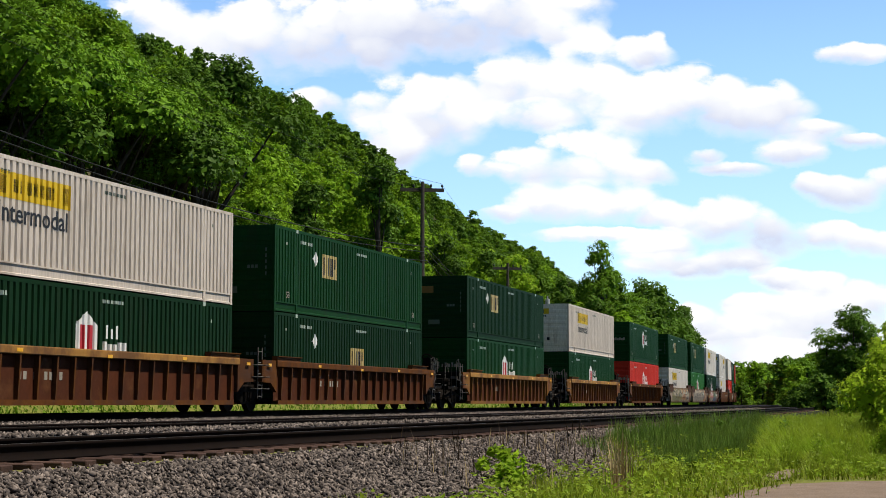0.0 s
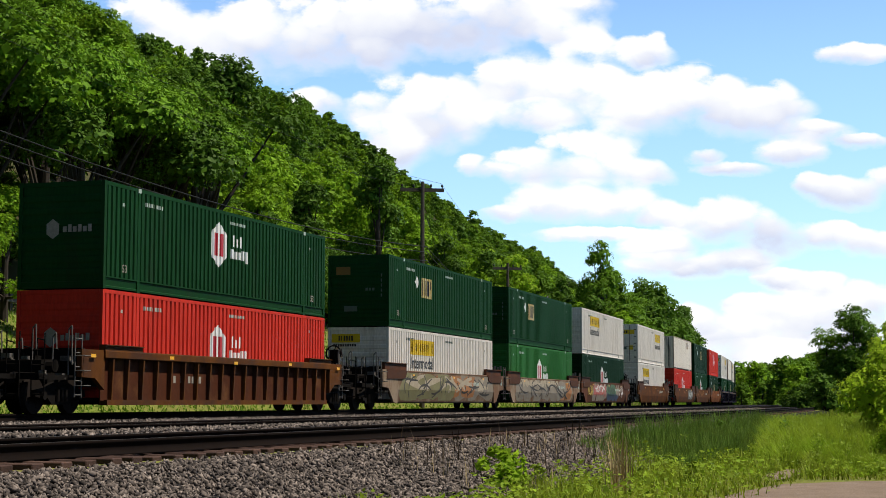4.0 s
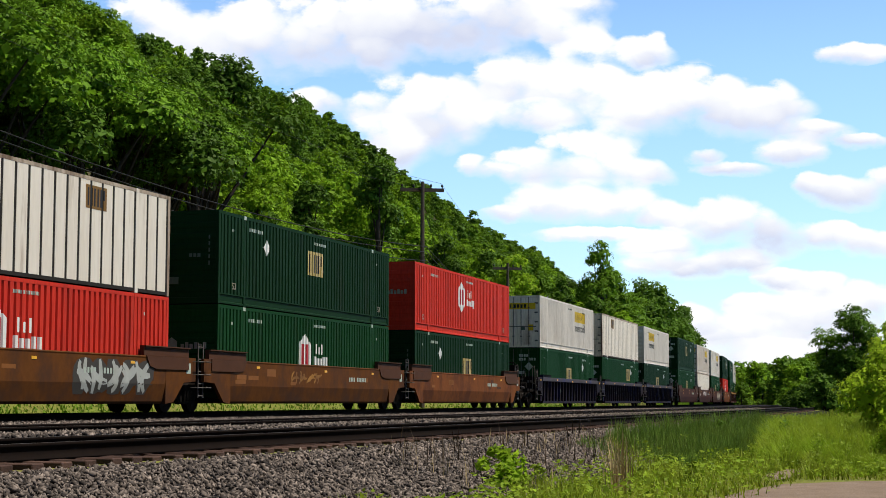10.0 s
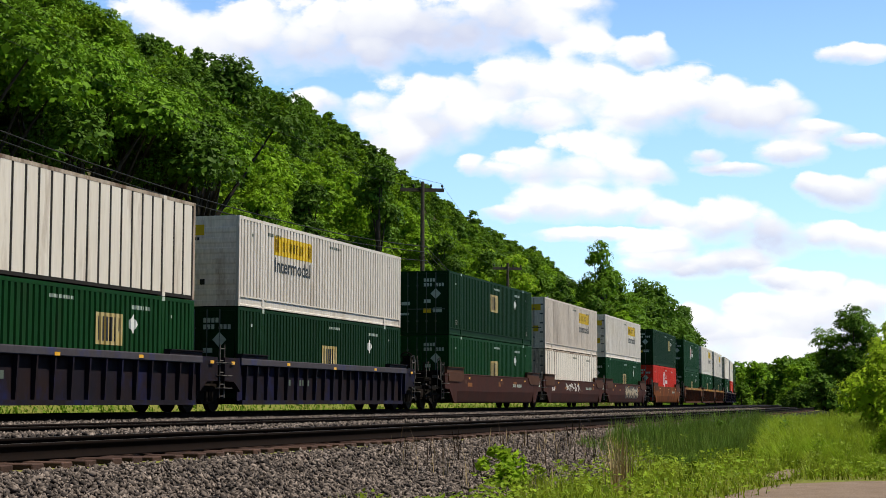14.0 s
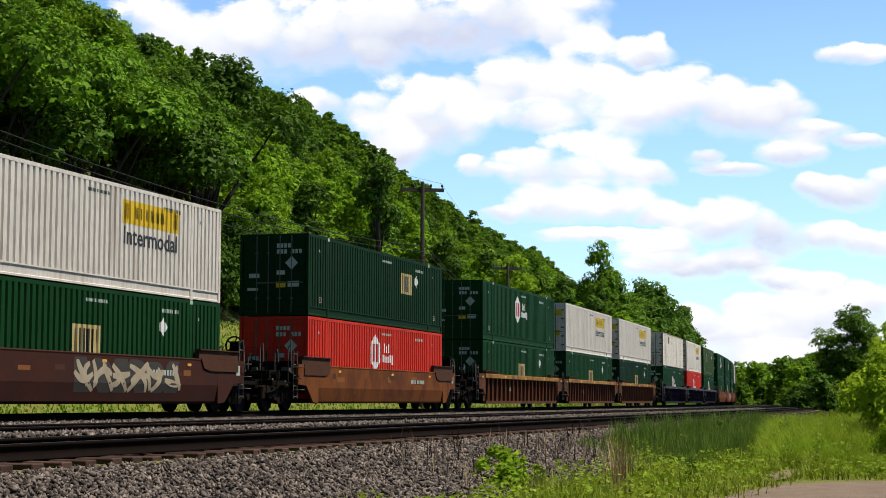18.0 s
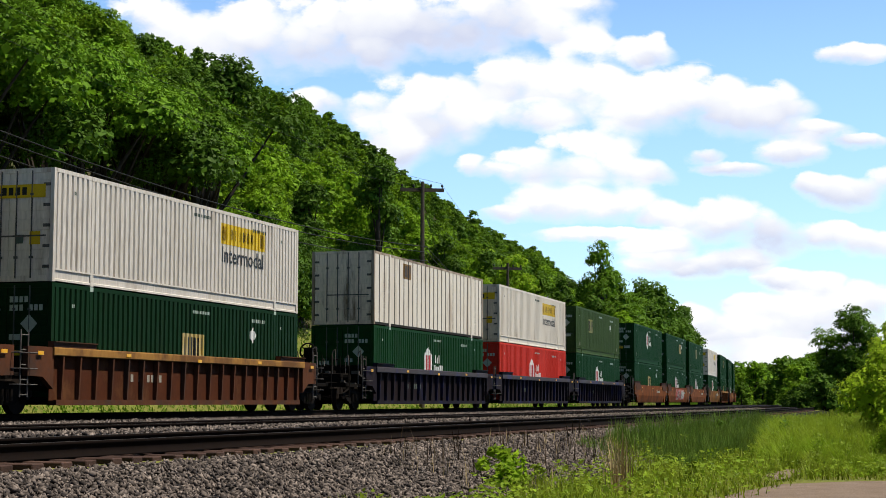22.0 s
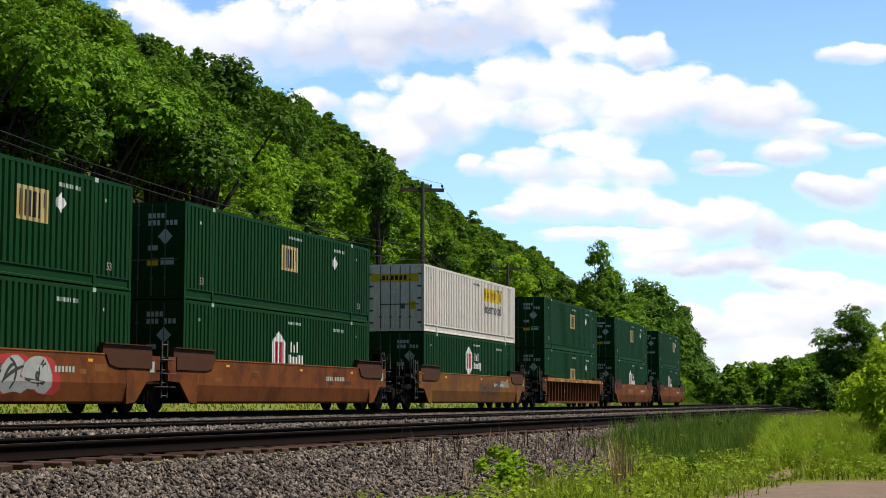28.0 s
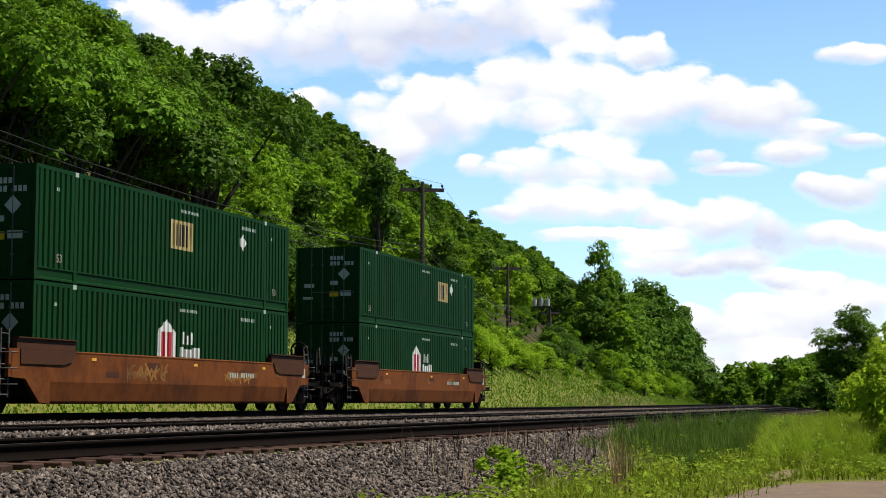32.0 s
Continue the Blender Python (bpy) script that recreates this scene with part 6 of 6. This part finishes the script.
def pole(s, n, high, arm, label, low_arm=True):
    p = thing("utility_pole", label, "utility pole", "poles along the line", m=on_line(s, n, ground_z(s, n), 0))
    base = ground_z(s, n)
    part("shaft", Shape().rod((0, 0, -0.5), (0, 0, high - base), 0.16, 0.11, 10).mesh("shaft"), "wood_pole", p)
    part("crossarm", Shape().box(-1.25, 1.25, 0.10, 0.24, high - base - 0.55, high - base - 0.35).mesh("crossarm"), "wood_pole", p, m=pose(0, 0, 0, 0, 0, arm))
    for x in (-1.15, -0.5, 0.5, 1.15):
        part("insulator", kit("insulator", lambda: Shape().rod((0, 0.15, 0), (0, 0.15, 0.10), 0.03, 0.03, 6).rod((0, 0.15, 0.10), (0, 0.15, 0.24), 0.075, 0.05, 8).mesh("insulator")), "wire", p, m=pose(0, 0, 0, 0, 0, arm) @ pose(x, 0, high - base - 0.37))
    part("guy_wire", Shape().rod((0.0, 0.0, high - base - 1.2), (0.7, 1.2, high - base - 4.5), 0.012, sides=5).mesh("guy_wire"), "wire", p)
    return p


POLES = ((36.5, -5.3, 12.7), (88.0, -5.3, 12.7), (134.0, -11.0, 11.9), (188.0, -17.0, 11.0))
for ps, pn, ph in POLES:
    pole(ps, pn, ph, 25, "dark weathered wooden pole with a crossarm")


def span_wire(a, b, sag, name, thick=0.02):
    cu = bpy.data.curves.new(name, "CURVE")
    cu.dimensions, cu.bevel_depth, cu.bevel_resolution = "3D", thick, 1
    sp = cu.splines.new("POLY")
    sp.points.add(16)
    for i in range(17):
        f = i / 16
        q = a.lerp(b, f)
        sp.points[i].co = (q.x, q.y, q.z - sag * 4 * f * (1 - f), 1)
    cu.materials.append(M["wire"])
    return tagged(new(name, cu), "thin dark line wire strung between poles", "wire", "wires along the line")


for k, (off, zz) in enumerate(((-1.1, -0.15), (1.1, -0.15), (0.25, -3.7), (0.25, -4.0), (0.3, -4.5))):
    for (sa, na, ha), (sb, nb, hb) in zip(((-15, -5.3, 12.7),) + POLES, POLES):
        span_wire(line(sa, na + off, ha + zz), line(sb, nb + off, hb + zz), 0.8, "line_wire", 0.007 if k < 2 else 0.022)



def build_guard_rail():
    """A low road barrier along the top of the bank."""
    g = thing("guard_rail", "pale grey steel guard rail along the top of the bank", "guard rail")
    prof = [(0.0, 0.42), (0.05, 0.47), (0.0, 0.52), (0.05, 0.57), (0.0, 0.62), (-0.03, 0.62), (0.01, 0.57), (-0.03, 0.52), (0.01, 0.47), (-0.03, 0.42)]
    ss = [28 + 2.0 * i for i in range(20)]
    k = len(prof)
    v = [tuple(line(s, -12.1 + x, ground_z(s, -12.1) + z)) for s in ss for x, z in prof]
    f = [(i * k + j, i * k + (j + 1) % k, (i + 1) * k + (j + 1) % k, (i + 1) * k + j) for i in range(len(ss) - 1) for j in range(k)]
    part("beam", faces_mesh("beam", v, f), "worn_metal", g)
    for s in ss:
        part("post", kit("railpost", lambda: Shape().box(-0.07, 0.07, -0.09, 0.09, -0.3, 0.72).mesh("post")), "wood_pole", g, m=on_line(s, -12.25, ground_z(s, -12.25)))


build_guard_rail()


def build_transformers():
    """Two short poles with three grey transformer cans among the bushes."""
    s, n = 188.0, -18.0
    base = ground_z(s, n)
    t = thing("transformer_bank", "pair of wooden poles carrying three light grey transformers", "transformer", m=on_line(s, n, base))
    top = 3.9
    for x in (-0.7, 0.7):
        part("post", kit("tpost", lambda: Shape().rod((0, 0, -0.4), (0, 0, top), 0.15, 0.12, 8).mesh("post")), "wood_pole", t, m=pose(x, 0, 0))
    part("beam", Shape().box(-1.2, 1.2, -0.16, 0.16, top - 1.35, top - 1.20).mesh("beam"), "wood_pole", t)
    for x in (-0.75, 0.0, 0.75):
        can = part("can", kit("can", lambda: Shape().rod((0, -0.3, top - 1.15), (0, -0.3, top - 0.35), 0.27, 0.27, 14).mesh("can")), "can_grey", t, "light grey transformer can", m=pose(x, 0, 0))
        part("bushing", kit("bushing", lambda: Shape().rod((0, -0.3, top - 0.35), (0, -0.3, top - 0.05), 0.06, 0.04, 8).mesh("bushing")), "can_grey", can)
    for k, z in enumerate((8.4, 7.2)):
        a, b = line(112, -8.0, z), line(134, -11.0, z)
        span_wire(a, b, 0.7, "line_wire", 0.03)


build_transformers()

# ---------------------------------------------------------------- lane, grass, weeds


def build_lane():
    edge = [(-60, 18.6), (10, 18.9), (20, 19.0), (24, 19.2), (27, 19.5), (29, 20.0), (30.2, 21.2), (31, 23), (31.5, 34)]
    v, f = [], []
    for s, n in edge:
        for q in np.linspace(n, 36, 14):
            v.append(tuple(line(s, q, ground_z(s, q) + 0.03)))
    w = 14
    f = [(i * w + j, i * w + j + 1, (i + 1) * w + j + 1, (i + 1) * w + j) for i in range(len(edge) - 1) for j in range(w - 1)]
    me = faces_mesh("lane", v, f)
    me.materials[0] = M["gravel_road"]
    tagged(new("gravel_lane", me), "pale gravel lane with a ragged grassy edge", "lane", kind="structure")


build_lane()


def build_bare_patch():
    v = [tuple(line(34.5, 19.55, ground_z(34.5, 19.55) + 0.035))]
    for i in range(18):
        a = 2 * math.pi * i / 18
        q = 1 + 0.25 * math.sin(a * 3) + 0.15 * math.sin(a * 5 + 1)
        s, n = 34.5 + 3.6 * q * math.cos(a), 19.55 + 0.34 * q * math.sin(a)
        v.append(tuple(line(s, n, ground_z(s, n) + 0.03)))
    me = bpy.data.meshes.new("bare_patch")
    me.from_pydata(v, [], [(0, 1 + i, 1 + (i + 1) % 18) for i in range(18)])
    me.materials.append(M["gravel_road"])
    tagged(new("bare_soil_patch", me), "bare gravelly patch running into the grass", "soil", kind="structure")


build_bare_patch()


def blades(name, label, mat, s, n, high, width, lean, z_extra=0.0, seed=1, category="grass"):
    """Single blades of grass, each a tapering bent strip."""
    r = np.random.default_rng(seed)
    c = len(s)
    z = np.array([ground_z(a, b) for a, b in zip(s, n)]) + z_extra
    base = line_np(s, n, z - 0.03)
    az = r.uniform(0, 2 * np.pi, c)
    side = np.stack([np.cos(az), np.sin(az), np.zeros(c)], axis=1) * (width * r.uniform(0.6, 1.3, c))[:, None]
    bend = np.stack([np.cos(az + 1.4), np.sin(az + 1.4), np.zeros(c)], axis=1) * (high * lean * r.uniform(0.1, 1.0, c))[:, None]
    mid = base + bend * 0.35 + np.stack([np.zeros(c), np.zeros(c), high * 0.55], axis=1)
    tip = base + bend + np.stack([np.zeros(c), np.zeros(c), high], axis=1)
    q1 = np.stack([base - side, base + side, mid + side * 0.8, mid - side * 0.8], axis=1)
    q2 = np.stack([mid - side * 0.8, mid + side * 0.8, tip + side * 0.15, tip - side * 0.15], axis=1)
    verts = np.concatenate([q1, q2], axis=1).reshape(-1, 3)
    me = quads_mesh(name, verts)
    me.materials[0] = M[mat]
    return tagged(new(name, me), label, category, kind="stuff")


def plan_place(x, y):
    """Distance along the line and off it of places x to the side of the camera and y ahead."""
    c, d = math.cos(TRACK_TURN), math.sin(TRACK_TURN)
    X, Y = x + ROAD_GAP * c, y - ROAD_GAP * d
    al, le = X * d + Y * c, 1 / BEND + X * c - Y * d
    return np.arctan2(al, le) / BEND, np.hypot(al, le) - 1 / BEND


def lane_free(s, n):
    patch = ((s - 34.5) / 3.4) ** 2 + ((n - 19.55) / 0.30) ** 2 < 1
    hash01 = np.abs(np.sin(s * 12.9898 + n * 78.233) * 4375.85) % 1.0
    return ~((s < 31.5) & (n > 18.9 + 0.75 * hash01 ** 2 + 0.18 * np.sin(s * 2.7) + 0.10 * np.maximum(0, s - 22))) & ~patch


def build_grass():
    r = np.random.default_rng(31)
    # sward over the flat ground
    s, n = 16 + 130 * r.random(170000) ** 1.6, 15.6 + 40 * r.random(170000) ** 1.5
    k = lane_free(s, n) & (n > 16.5 - 0.9 * np.clip((s - 26) / 12, 0, 1) + 0.25 * np.sin(s * 1.7))
    s, n = s[k], n[k]
    h = (0.14 + 0.20 * r.random(len(s))) * (1 + 1.3 * np.clip((n - 17.5) / 3, 0, 1) * np.clip((s - 34) / 8, 0, 1)) * (0.7 + 0.6 * np.sin(s * 0.4 + n) ** 2)
    blades("meadow_grass", "bright yellow-green meadow grass beside the tracks", "grass", s, n, h, 0.0065 + 0.00016 * s, 0.8, seed=2)
    # tall blue-green grass at the toe of the ballast
    s = 33.5 + 34 * r.random(34000)
    n = 15.2 + 2.3 * r.random(34000)
    h = (0.40 + 0.45 * r.random(34000)) * np.clip((s - 31) / 8, 0.3, 1) * (0.8 + 0.25 * np.sin(s * 1.9 + n * 2.0))
    blades("tall_grass", "tall blue-green grass growing over the ballast toe", "tall_grass", s, n, h, 0.008, 0.45, seed=3)
    # small broad-leaved weeds among the grass
    s, n = 18 + 90 * r.random(42000) ** 1.5, 16.0 + 22 * r.random(42000) ** 1.6
    k = lane_free(s, n) & (n > 16.6 - 0.9 * np.clip((s - 26) / 12, 0, 1) + 0.3 * np.sin(s * 1.3))
    s, n = s[k], n[k]
    tuft = (np.sin(s * 2.1) + np.sin(n * 3.3 + s) + 2) / 4
    z = np.array([ground_z(a, b) for a, b in zip(s, n)]) + 0.05 + (0.10 + 0.35 * tuft) * r.random(len(s))
    up = np.tile(np.array([[0.0, 0.0, 1.0]]), (len(s), 1)) + r.normal(0, 0.4, (len(s), 3))
    me = quads_mesh("meadow_weeds", leaf_quads(r, line_np(s, n, z), up, 0.035 + 0.0006 * s))
    me.materials[0] = M["grass_leaf"]
    tagged(new("meadow_weeds", me), "small bright leafy weeds among the grass", "weeds", kind="stuff")
    # long grass on the verge where the line bends away
    s = 78 + 250 * r.random(26000)
    n = 15.7 + 3.6 * r.random(26000)
    blades("verge_grass", "long bright grass on the verge by the near track", "grass", s, n, 0.35 + 0.45 * r.random(26000), 0.02 + 0.00012 * s, 0.6, seed=8)
    # grass behind the far track
    s = 25 + 400 * r.random(90000) ** 1.5
    n = -3.9 - 9.4 * r.random(90000)
    h = 0.08 + 0.14 * r.random(90000) + 0.08 * np.clip((s - 90) / 40, 0, 1)
    blades("bank_grass", "sunlit green grass on the bank behind the train", "bank_grass", s, n, h, 0.035, 1.1, seed=4)
    # dry brown stems on the bank
    s, n = 132 + 60 * r.random(1300), -4.2 - 2.4 * r.random(1300) ** 1.5
    blades("bank_stems", "dry brown stems at the foot of the bank", "straw", s, n, 0.15 + 0.35 * r.random(1300), 0.02, 0.9, seed=14, category="weeds")
    # tall bright grass and weeds beyond the lane
    ya = 34 + 34 * r.random(64000) ** 1.2
    side = ya * (0.186 + 0.080 * r.random(64000) ** 0.75)
    s, n = plan_place(side, ya)
    clump = np.clip(0.5 + 0.35 * np.sin(side * 2.3 + 1.0) * np.sin(ya * 0.9) + 0.30 * np.sin(side * 5.1 + ya * 0.7) + 0.2 * np.sin(side * 9.7 - ya * 2.3), 0, 1)
    k = lane_free(s, n)
    s, n, clump, ya = s[k], n[k], clump[k], ya[k]
    grow = np.clip((ya - 31) / 9, 0.2, 1) * np.clip((side[k] / ya - 0.180) / 0.022, 0.35, 1)
    h = (0.22 + 0.30 * r.random(len(s)) + 0.62 * clump) * grow
    blades("tall_meadow", "tall yellow-green grass and weeds beyond the lane", "bright_grass", s, n, h, 0.009, 1.0, seed=15)
    s, n, clump, grow = s[::2], n[::2], clump[::2], grow[::2]
    z = np.array([ground_z(a, b) for a, b in zip(s, n)]) + (0.15 + 0.85 * clump * r.random(len(s))) * grow
    up = np.tile(np.array([[-0.2, -0.5, 0.8]]), (len(s), 1)) + r.normal(0, 0.5, (len(s), 3))
    me = quads_mesh("meadow_herbs", leaf_quads(r, line_np(s, n, z), up, np.full(len(s), 0.042)))
    me.materials[0] = M["grass_leaf"]
    tagged(new("meadow_herbs", me), "soft green leafy herbs among the tall grass", "weeds", kind="stuff")
    # dry stalks
    s = np.concatenate([22 + 22 * r.random(400), 26.0 + r.normal(0, 0.35, 130)])
    n = np.concatenate([14.9 + 1.7 * r.random(400), 17.75 + r.normal(0, 0.06, 130)])
    h = np.concatenate([0.2 + 0.3 * r.random(400), 0.5 + 0.6 * r.random(130)])
    blades("dry_weeds", "dry straw-coloured weed stalks in the ballast", "straw", s, n, h, 0.007, 0.3, seed=5, category="weeds")
    s, n = 23 + 15 * r.random(190), 14.7 + 1.7 * r.random(190)
    blades("dead_stalks", "dark dead weed stalks standing in the ballast", "dead_stalk", s, n, 0.22 + 0.36 * r.random(190), 0.011, 0.3, seed=6, category="weeds")


build_grass()
WEEDS = [(24.4, 16.2, 1.05, "leaf_bright"), (24.9, 16.35, 0.9, "leaf_bright"), (24.0, 16.45, 0.75, "leaf_bright"), (25.6, 16.5, 0.6, "grass_leaf"), (23.4, 16.8, 0.5, "grass_leaf"),
         (47.0, 18.2, 1.3, "leaf_dark"), (46.4, 18.35, 1.1, "leaf_dark"), (50.5, 15.9, 0.9, "leaf_mid")]
rw = random.Random(77)
for k in range(26):
    WEEDS.append((27 + rw.random() * 26, 16.6 + rw.random() * 2.2, 0.25 + 0.35 * rw.random(), "grass_leaf"))
for k, (ws, wn, wz, wm) in enumerate(WEEDS):
    plant("weed", "weed", {"leaf_bright": "bright yellow-green leafy weed at the toe of the ballast", "grass_leaf": "bright yellow-green leafy weed beside the ballast", "leaf_dark": "dark leafy weed in the tall grass", "leaf_mid": "green leafy weed in the grass"}[wm], "weed", line(ws, wn, ground_z(ws, wn) - 0.04), wz, wm, k, "weeds beside the tracks")

# ---------------------------------------------------------------- ballast stones and ties


def stones(name, s, n, z, size, seed, label):
    r = np.random.default_rng(seed)
    c = len(s)
    at = line_np(s, n, z)
    oct_v = np.array([(1, 0, 0), (-1, 0, 0), (0, 1, 0), (0, -1, 0), (0, 0, 1), (0, 0, -1)], dtype=float)
    oct_f = np.array([(0, 2, 4), (2, 1, 4), (1, 3, 4), (3, 0, 4), (2, 0, 5), (1, 2, 5), (3, 1, 5), (0, 3, 5)])
    sc = size[:, None, None] * r.uniform(0.75, 1.15, (c, 6, 1)) * np.array([1.4, 0.95, 0.62])
    q = r.normal(0, 1, (c, 3, 3))
    q, _ = np.linalg.qr(q)
    v = np.einsum("cij,ckj->cki", q, oct_v[None] * sc) + at[:, None, :] + r.normal(0, 0.12, (c, 6, 3)) * size[:, None, None]
    f = oct_f[None] + 6 * np.arange(c)[:, None, None]
    me = faces_mesh(name, v.reshape(-1, 3), f.reshape(-1, 3))
    me.materials[0] = M["stone"]
    return tagged(new(name, me), label, "ballast", kind="stuff")


def bed_z(n):
    return np.interp(n, [b[0] for b in bed], [b[1] for b in bed])


def build_stones():
    r = np.random.default_rng(41)
    s = 11 + 62 * r.random(74000) ** 1.5
    n = 14.36 + 2.3 * r.random(74000)
    stones("shoulder_stones", s, n, bed_z(n) - 0.005 + 0.06 * r.random(len(s)), 0.0255 * r.uniform(0.6, 1.45, len(s)) * (1 + s / 90), 51, "grey crushed stones of the ballast shoulder")
    s = 13 + 105 * r.random(36000) ** 1.4
    n = np.where(r.random(36000) < 0.5, 10.0 + 1.25 * r.random(36000), 2.4 + 4.6 * r.random(36000))
    stones("track_stones", s, n, bed_z(n) + 0.025 + 0.03 * r.random(len(s)), 0.040 * r.uniform(0.6, 1.3, len(s)), 52, "pale crushed stones between the tracks")


build_stones()


def build_ties():
    def tie():
        bm = bmesh.new()
        bmesh.ops.create_cube(bm, size=1, matrix=Matrix.Diagonal((2.5, 0.23, 0.18, 1)))
        bmesh.ops.bevel(bm, geom=[e for e in bm.edges], offset=0.012, segments=1, affect="EDGES")
        me = bpy.data.meshes.new("tie")
        bm.to_mesh(me)
        bm.free()
        me.materials.append(None)
        return me

    me = kit("tie", tie)
    r = random.Random(3)
    for base, (name, off, top), (s0, s1) in zip(track_bases, TRACKS, ((36, 70), (28, 90), (12, 130))):
        for i in range(int((s1 - s0) / 0.53)):
            s = s0 + 0.53 * i
            part("tie", me, "tie", base, m=on_line(s, off + r.uniform(-0.04, 0.04), top - 0.175 - 0.096 + r.uniform(-0.012, 0.004), r.uniform(-0.8, 0.8)))


build_ties()


# ---------------------------------------------------------------- what moves
def motions():
    times = [float(t) for t in range(33)]
    for ob, s0, z in ROLLING:
        walk(ob, [(t, on_line(train_s(s0, t), 0, z)) for t in times])
    first = {}
    for w, y in WHEELS:
        w.rotation_mode = "QUATERNION"
        if y not in first:
            rows = []
            for i in range(32 * FPS + 1):
                t = i / FPS
                rows.append((t, Matrix.Translation((0, y, WHEEL_R)) @ Matrix.Rotation((train_s(0, t) - train_s(0, 0)) / -WHEEL_R, 4, "X")))
            walk(w, rows)
            first[y] = w
        else:
            # every axle turns alike
            w.animation_data_create()
            w.animation_data.action = first[y].animation_data.action
            w.animation_data.action_slot = first[y].animation_data.action_slot


motions()
